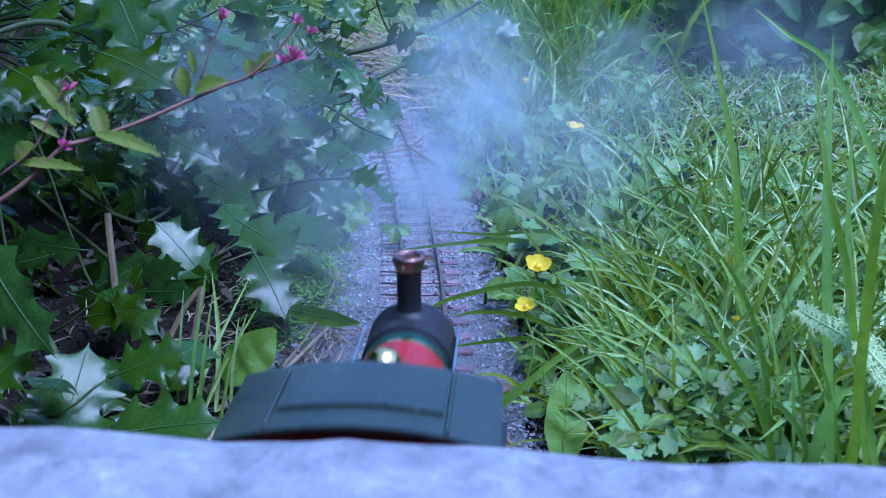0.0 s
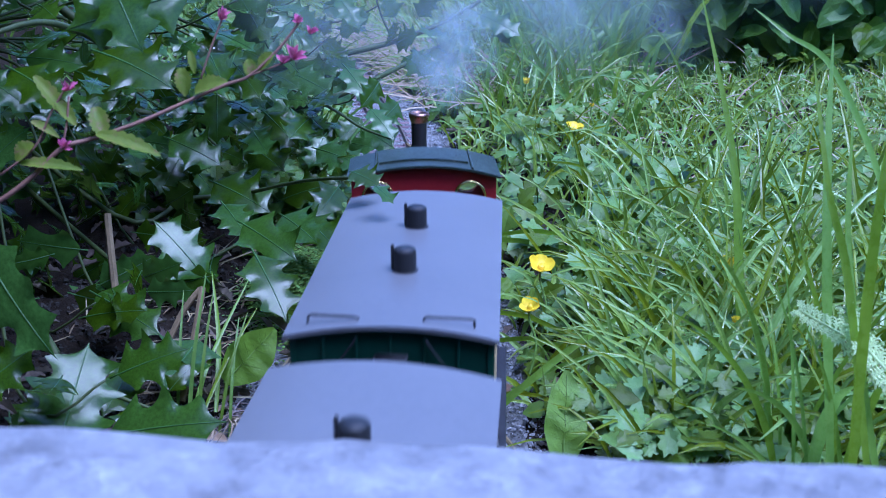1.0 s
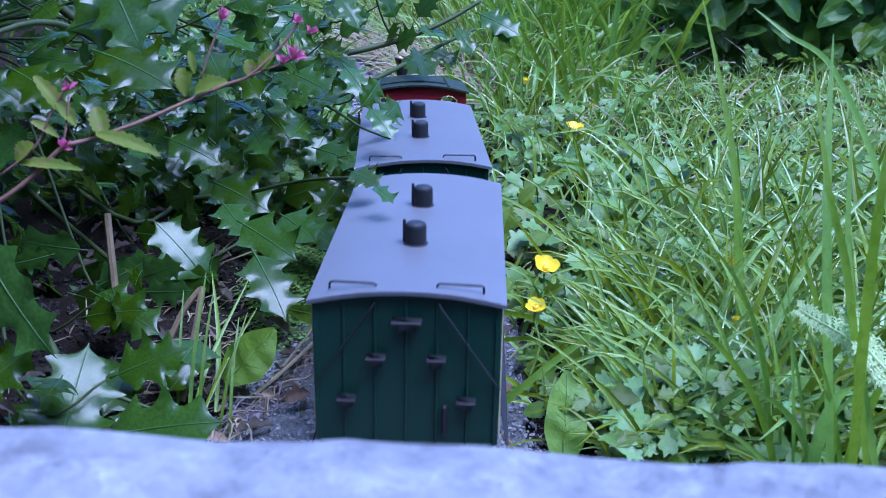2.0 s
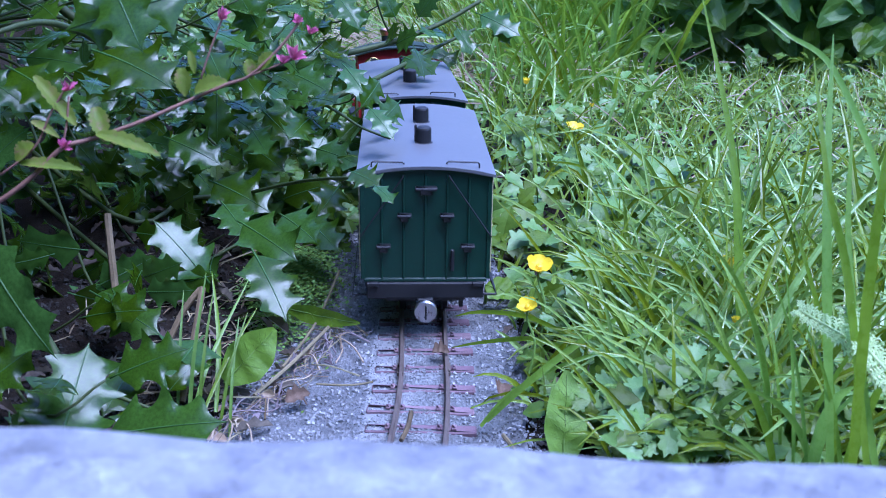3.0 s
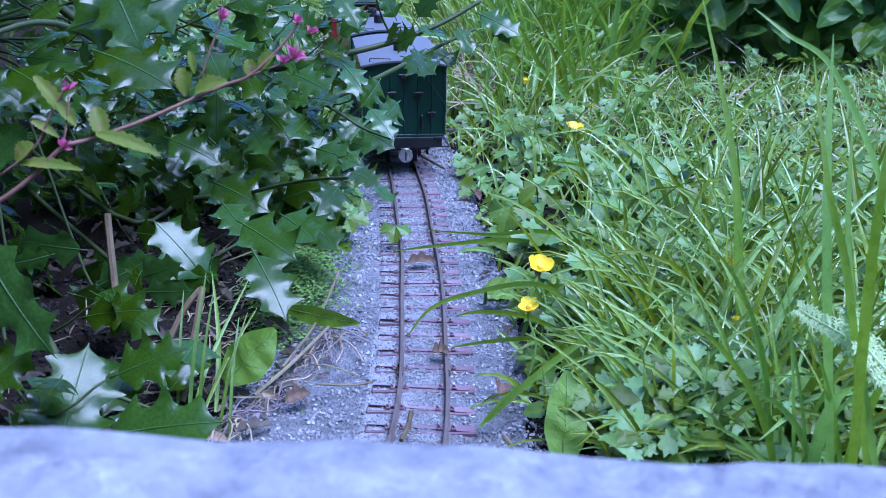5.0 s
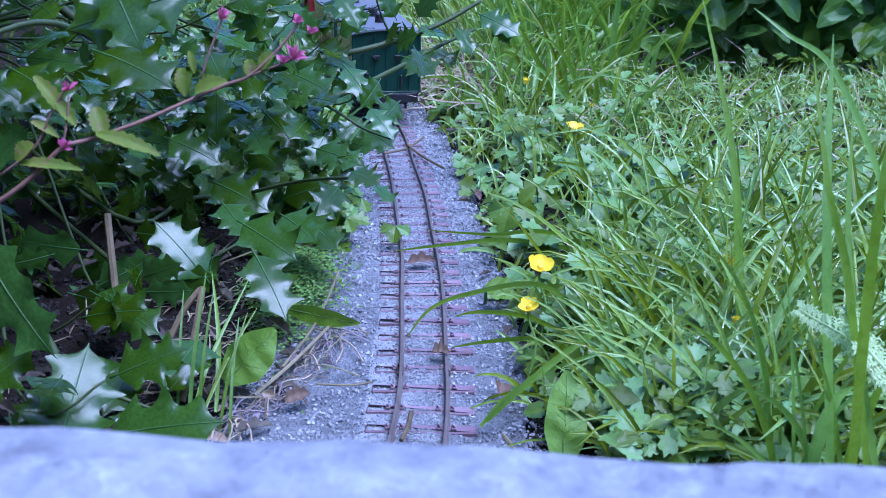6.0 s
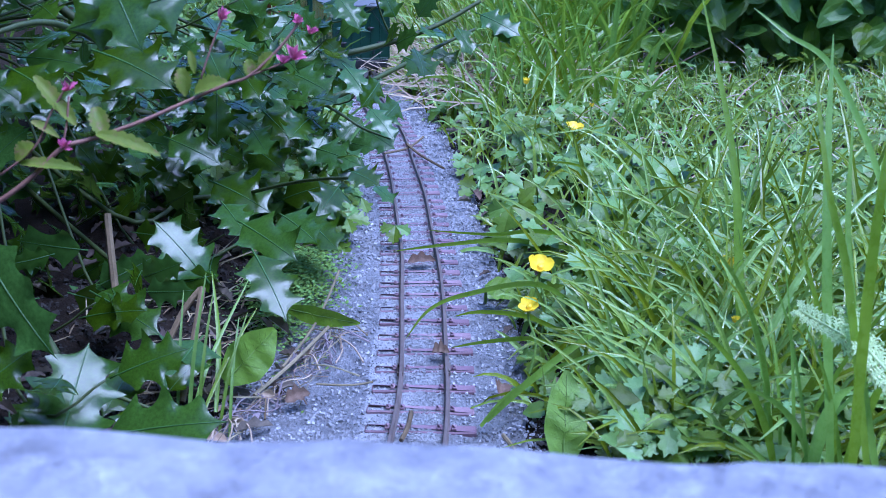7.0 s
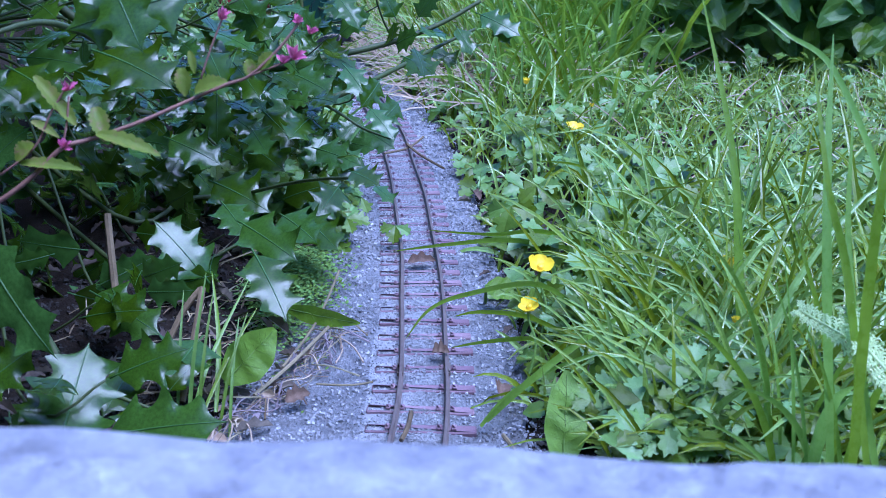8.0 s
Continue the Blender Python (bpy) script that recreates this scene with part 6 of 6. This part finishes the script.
def campion():
    """The pink-flowered stem that leans across the near corner."""
    c = thing("pink_campion", "pink-flowered hairy stem with yellow-green young leaves", "flowering plant")
    m = Mesher()
    root = (-0.33, 0.42, ground_z(-0.33, 0.42))
    m.tube(smooth3([root, (-0.31, 0.42, 0.12), (-0.2224, 0.4465, 0.1808), (-0.1995, 0.4504, 0.1916), (-0.1842, 0.4542, 0.2024), (-0.1715, 0.4582, 0.2139), (-0.1592, 0.4646, 0.2168), (-0.1388, 0.4721, 0.2230), (-0.1192, 0.4801, 0.2306), (-0.1019, 0.4877, 0.2371), (-0.0913, 0.4890, 0.2408), (-0.0780, 0.4930, 0.2521), (-0.0674, 0.4974, 0.2646)]),
           [0.0014 - 0.0008 * i / 60 for i in range(61)], 8)
    part("stem", m, PINKSTEM, c, smooth=True)
    for pts in ([(-0.1995, 0.4542, 0.2024), (-0.1842, 0.4582, 0.2139), (-0.1766, 0.4635, 0.2288), (-0.1690, 0.4678, 0.2408)], [(-0.1138, 0.4886, 0.2396), (-0.1085, 0.4939, 0.2546), (-0.1032, 0.4983, 0.2671)], [(-0.1715, 0.4582, 0.2139), (-0.1695, 0.4618, 0.2240), (-0.1685, 0.4661, 0.2360)],
                [(-0.0913, 0.4890, 0.2408), (-0.0807, 0.4903, 0.2446), (-0.0700, 0.4917, 0.2484)]):
        m = Mesher()
        m.tube(smooth3(pts), 0.0005, 6)
        part("side_stem", m, PINKSTEM, c, smooth=True)
    for b, t, w in (((-0.1584, 0.4693, 0.2302), (-0.1524, 0.4594, 0.2173), 0.0055), ((-0.1562, 0.4603, 0.2197), (-0.1264, 0.4530, 0.2142), 0.0052), ((-0.1842, 0.4690, 0.2444), (-0.1664, 0.4622, 0.2252), 0.0045), ((-0.1906, 0.4559, 0.2072), (-0.1621, 0.4509, 0.2080), 0.0042),
                    ((-0.1842, 0.4588, 0.2156), (-0.1931, 0.4563, 0.2084), 0.006), ((-0.1218, 0.4853, 0.2455), (-0.1197, 0.4809, 0.2331), 0.0048), ((-0.1153, 0.4814, 0.2343), (-0.1003, 0.4786, 0.2414), 0.0065), ((-0.1191, 0.4930, 0.2521), (-0.1165, 0.4894, 0.2421), 0.0025),
                    ((-0.1855, 0.4622, 0.2252), (-0.1728, 0.4601, 0.2192), 0.003), ((-0.0913, 0.4917, 0.2484), (-0.0899, 0.4886, 0.2396), 0.004), ((-0.0793, 0.4925, 0.2509), (-0.0873, 0.4899, 0.2434), 0.0045), ((-0.1741, 0.4652, 0.2336), (-0.1651, 0.4618, 0.2240), 0.004)):
        m = Mesher()
        leaf_blade(m, b, t, (0.1, -0.55, 0.85), w * 0.80, 7, 0.55, 28)
        part("leaf", m, YLEAF, c, smooth=True)
    rng = random.Random(4)
    for p, s in (((-0.1040, 0.4979, 0.2659), 0.0050), ((-0.1685, 0.4669, 0.2384), 0.0040), ((-0.1710, 0.4582, 0.2139), 0.0040), ((-0.0700, 0.4917, 0.2484), 0.0060), ((-0.0626, 0.4956, 0.2596), 0.0038), ((-0.0687, 0.4974, 0.2646), 0.0036), ((-0.0753, 0.4910, 0.2466), 0.0042)):
        m = Mesher()
        for k in range(13):
            d = (Vector((0.45, -0.1, 0.8)) + 0.75 * Vector((rng.uniform(-1, 1), rng.uniform(-1, 1), rng.uniform(-1, 0.6)))).normalized()
            leaf_blade(m, Vector(p), Vector(p) + d * s * rng.uniform(0.8, 1.35), (rng.uniform(-1, 1), -0.6, 0.5), s * 0.26, 0, 0.6, 5)
        part("flower_head", m, PINK, c, "crumpled pink flower head", smooth=True)


def feathery_sprig():
    f = thing("yarrow_sprig", "pale silvery-green feathery leaf sprig", "plant")
    line = smooth3([(0.2076, 0.4210, 0.1089), (0.1949, 0.4253, 0.1209), (0.1841, 0.4341, 0.1308), (0.1731, 0.4413, 0.1361), (0.1640, 0.4432, 0.1414)], 10)
    line2 = smooth3([(0.2032, 0.4129, 0.1159), (0.1916, 0.4224, 0.1278), (0.1860, 0.4304, 0.1353), (0.1809, 0.4342, 0.1461)], 10)
    g = Mesher()
    g.tube([(line[0].x + 0.01, line[0].y, ground_z(0.2, 0.4)), tuple(line[0] + Vector((0.008, 0, -0.02))), tuple(line[0])], 0.0010, 6)
    part("stem", g, STEM, f)
    rng = random.Random(2)
    for ln in (line, line2):
        m = Mesher()
        m.tube(ln, 0.0007, 5)
        last = len(ln) - 1
        for i in range(2, last + 1, 2):
            p, d = ln[i], (ln[i] - ln[i - 1]).normalized()
            face = Vector((rng.uniform(-0.3, 0.3), -0.8, 0.6)).normalized()
            side = d.cross(face).normalized()
            for sgn in (-1, 1):
                out = (side * sgn + d * 0.55 + face * rng.uniform(-0.1, 0.35)).normalized()
                L = (0.0085 - 0.0045 * i / last) * rng.uniform(0.85, 1.15)
                leaf_blade(m, p, p + out * L, tuple(face), L * 0.13, 0, 0.2, 3)
                across = out.cross(face).normalized()
                for u in (0.35, 0.6, 0.85):
                    for k in (-1, 1):
                        q = p + out * (L * u)
                        leaf_blade(m, q, q + (across * k + out * 0.7).normalized() * L * 0.36, tuple(face), L * 0.085, 0, 0.2, 2)
        part("frond", m, SILVER, f)


holly_bush()
meadow()
hedge()
near_grass()
debris()
buttercup((0.0745, 0.7492, 0.0470), (0.0701, 0.7129, 0.0042), 0.0112, 0.55, (0.12, -0.42))
buttercup((0.0613, 0.6837, 0.0416), (0.0577, 0.6599, 0.0045), 0.0080, 0.5, (-0.25, -0.42))
buttercup((0.1388, 1.0789, 0.0792), (0.1346, 1.0590, 0.0230), 0.0108, 0.6, (0.1, -0.2))
buttercup((0.2007, 0.6926, 0.0669), (0.2014, 0.6909, 0.0320), 0.0055, 1.5)
buttercup((0.1875, 0.6158, 0.0598), (0.1900, 0.6165, 0.0318), 0.0032, 1.2)
buttercup((0.1082, 1.3538, 0.0766), (0.1075, 1.3339, 0.0204), 0.0050, 1.4)
buttercup((0.1737, 1.2056, 0.0776), (0.1724, 1.1899, 0.0334), 0.0030, 1.3)
campion()
feathery_sprig()


# ---- smoke: soft drifting puffs, each of crossing wisps ----
def smoke_material(name, thick):
    m, nt, out = tree(name)
    tc = nt.nodes.new("ShaderNodeTexCoord")
    ln = nt.nodes.new("ShaderNodeVectorMath")
    ln.operation = "LENGTH"
    nt.links.new(tc.outputs["Object"], ln.inputs[0])
    fall = nt.nodes.new("ShaderNodeMapRange")
    fall.interpolation_type = "SMOOTHERSTEP"
    fall.inputs[1].default_value, fall.inputs[2].default_value = 1.0, 0.0
    nt.links.new(ln.outputs["Value"], fall.inputs[0])
    oi = nt.nodes.new("ShaderNodeObjectInfo")
    n = nt.nodes.new("ShaderNodeTexNoise")
    n.noise_dimensions = "4D"
    n.inputs["Scale"].default_value = 1.7
    n.inputs["Detail"].default_value = 5
    nt.links.new(tc.outputs["Object"], n.inputs["Vector"])
    nt.links.new(mult(nt, oi.outputs["Random"], 40), n.inputs["W"])
    r = nt.nodes.new("ShaderNodeMapRange")
    r.inputs[1].default_value, r.inputs[2].default_value = 0.30, 0.70
    nt.links.new(n.outputs[0], r.inputs[0])
    a = nt.nodes.new("ShaderNodeMath")
    a.operation = "MULTIPLY"
    nt.links.new(fall.outputs[0], a.inputs[0])
    nt.links.new(r.outputs[0], a.inputs[1])
    d = nt.nodes.new("ShaderNodeBsdfDiffuse")
    d.inputs[0].default_value = (0.54, 0.63, 0.66, 1)
    tl = nt.nodes.new("ShaderNodeBsdfTranslucent")
    tl.inputs[0].default_value = (0.54, 0.63, 0.66, 1)
    mx = nt.nodes.new("ShaderNodeMixShader")
    nt.links.new(d.outputs[0], mx.inputs[1])
    nt.links.new(tl.outputs[0], mx.inputs[2])
    tp = nt.nodes.new("ShaderNodeBsdfTransparent")
    mix = nt.nodes.new("ShaderNodeMixShader")
    nt.links.new(mult(nt, a.outputs[0], thick), mix.inputs[0])
    nt.links.new(tp.outputs[0], mix.inputs[1])
    nt.links.new(mx.outputs[0], mix.inputs[2])
    nt.links.new(mix.outputs[0], out.inputs[0])
    return m


THICK, THIN = smoke_material("thick_smoke", 0.54), smoke_material("thin_smoke", 0.22)
PUFFS = []


def smoke_puff(radius, material, *stops):
    """A puff of curved wisps about its middle; stops: its places at 0, 0.5, 1.0 and 1.5 s."""
    p = thing("smoke_puff", "soft drifting puff of pale blue-grey chimney smoke", "smoke", "puffs of smoke")
    for yaw, tip in ((0, -25), (55, -40), (-55, -40)):
        m = Mesher()
        n = 12
        m.sheet([[(-1 + 2 * i / n, 0.30 * ((-1 + 2 * i / n) ** 2 + (-1 + 2 * j / n) ** 2) - 0.15, -1 + 2 * j / n) for i in range(n + 1)] for j in range(n + 1)])
        w = part("wisp", m, material, p, smooth=True)
        w.matrix_basis = pose(0, 0, 0, tip, 0, yaw) @ Matrix.Diagonal((radius, radius, radius, 1))
    PUFFS.append((p, stops))


smoke_puff(0.045, THICK, (-0.0067, 0.5376, 0.1684), (0.0004, 0.7264, 0.1625), (0.0005, 0.9173, 0.1621), (-0.0202, 1.1107, 0.1690))
smoke_puff(0.070, THICK, (0.0222, 0.6070, 0.1845), (0.0286, 0.7962, 0.1797), (0.0191, 0.9913, 0.1913), (0.0038, 1.1901, 0.2136))
smoke_puff(0.085, THICK, (0.0140, 0.7192, 0.2018), (0.0726, 0.8621, 0.1861), (0.0934, 1.0090, 0.2413), (0.0870, 1.1584, 0.3037))
smoke_puff(0.100, THIN, (0.1383, 0.7564, 0.1871), (0.1611, 0.8699, 0.2081), (0.1850, 0.9780, 0.2137), (0.2101, 1.1124, 0.2938))
smoke_puff(0.080, THIN, (-0.0470, 0.6777, 0.1446), (-0.0450, 0.7919, 0.1674), (-0.0468, 0.9339, 0.2091), (-0.0586, 1.0858, 0.2785))
smoke_puff(0.075, THIN, (-0.0651, 0.5857, 0.1244), (-0.0849, 0.6777, 0.1446), (-0.1057, 0.8092, 0.2164), (-0.1286, 0.9526, 0.3219))
smoke_puff(0.100, THIN, (0.0842, 0.6997, 0.1467), (0.0915, 0.8161, 0.1760), (0.1008, 0.9644, 0.2052), (0.0691, 1.1325, 0.2308))
smoke_puff(0.110, THIN, (0.2452, 0.8034, 0.2001), (0.2840, 0.8965, 0.2232), (0.3202, 1.0023, 0.2823), (0.3581, 1.1196, 0.3741))
smoke_puff(0.110, THIN, (-0.1301, 0.6509, 0.1888), (-0.1497, 0.7283, 0.2276), (-0.1750, 0.8410, 0.3062), (-0.2066, 0.9852, 0.4138))


# ---- what moves ----
TRAIN = ((-0.5, -0.371), (0.0, -0.184), (0.2, -0.110), (0.5, 0.000), (1.0, 0.185), (1.5, 0.360), (2.0, 0.489), (2.8, 0.684), (3.0, 0.731), (3.5, 0.842),
         (4.0, 0.949), (4.5, 1.070), (4.7, 1.121), (5.5, 1.329), (6.0, 1.464), (6.5, 1.609), (7.0, 1.759), (8.0, 2.064), (8.5, 2.214))


def train_at(t):
    ts, ss = [a for a, _ in TRAIN], [b for _, b in TRAIN]
    w = [(-0.2, 1), (-0.1, 2), (0, 3), (0.1, 2), (0.2, 1)]
    return sum(k * float(np.interp(t + d, ts, ss)) for d, k in w) / 9


def on_rails(s, a, b, lean=0.0):
    """The pose of a vehicle whose rear is s along the line and whose axles stand a and b before it."""
    pa, pb = along(s + a)[0], along(s + b)[0]
    d = (pb - pa).normalized()
    p = pa - d * a
    return pose(p.x, p.y, 0.0, 0, lean, math.degrees(math.atan2(-d.x, d.y)))


def motions():
    ts = [i * 0.25 for i in range(33)]
    gap = LENGTH + 0.044
    walk(COACH_B, [(t, on_rails(train_at(t), 0.052, LENGTH - 0.052, 0.8)) for t in ts])
    walk(COACH_A, [(t, on_rails(train_at(t) + gap, 0.052, LENGTH - 0.052)) for t in ts])
    walk(LOCO, [(t, on_rails(train_at(t) + gap + LENGTH + 0.047, 0.050, 0.160)) for t in ts])

    for k, (puff, (a, b, c, d)) in enumerate(PUFFS):
        rise = Vector(d) - Vector(c)
        up = (d[0] + 2 * rise.x, d[1] + 2 * rise.y, d[2] + 2 * abs(rise.z) + 0.25)
        rows = [(0.0, a), (0.5, b), (1.0, c), (1.5, d), (2.5, up), (8.0, (up[0] + 0.6, up[1] + 1.0, up[2] + 1.6))]
        walk(puff, [(t, pose(*p, 0, 0, 4 * t)) for t, p in rows])
    # blades that the train brushes aside, and that spring back behind it
    for gone, ob in SWEPT:
        root = ob.matrix_basis.translation.copy()
        met = gone - 2.75
        rows = [(0.0, 0), (met, 0), (met + 0.35, -62), (gone, -64), (gone + 0.22, -30), (gone + 0.42, 9), (gone + 0.62, -5), (gone + 0.85, 0), (8.0, 0)]
        walk(ob, [(t, pose(*root, 0, 0, a)) for t, a in rows])
    # the nearest flowers nod as the train passes
    for k, f in enumerate(FLOWERS[:2]):
        p = f.matrix_basis.translation.copy()
        rows = [(0.0, -2), (0.3, 3), (0.6, 6), (0.9, 0), (1.2, 4), (1.5, 9), (1.8, 3), (2.2, 6), (2.6, 7), (2.8, 8), (3.0, -1), (3.3, 1), (3.7, 0), (8.0, 0)]
        walk(f, [(t, pose(p.x, p.y, p.z, 0, a * (1.0 if k == 0 else 1.3), 0)) for t, a in rows])
    # wheels roll as far as the train goes
    for vehicle in (COACH_A, COACH_B, LOCO):
        for ws in vehicle.children:
            if ws.name.startswith("wheelset"):
                r, y = ws.matrix_basis.translation.z, ws.matrix_basis.translation.y
                walk(ws, [(k / 30, pose(0, y, r, -math.degrees((train_at(k / 30) + 0.2) / r))) for k in range(241)])


motions()
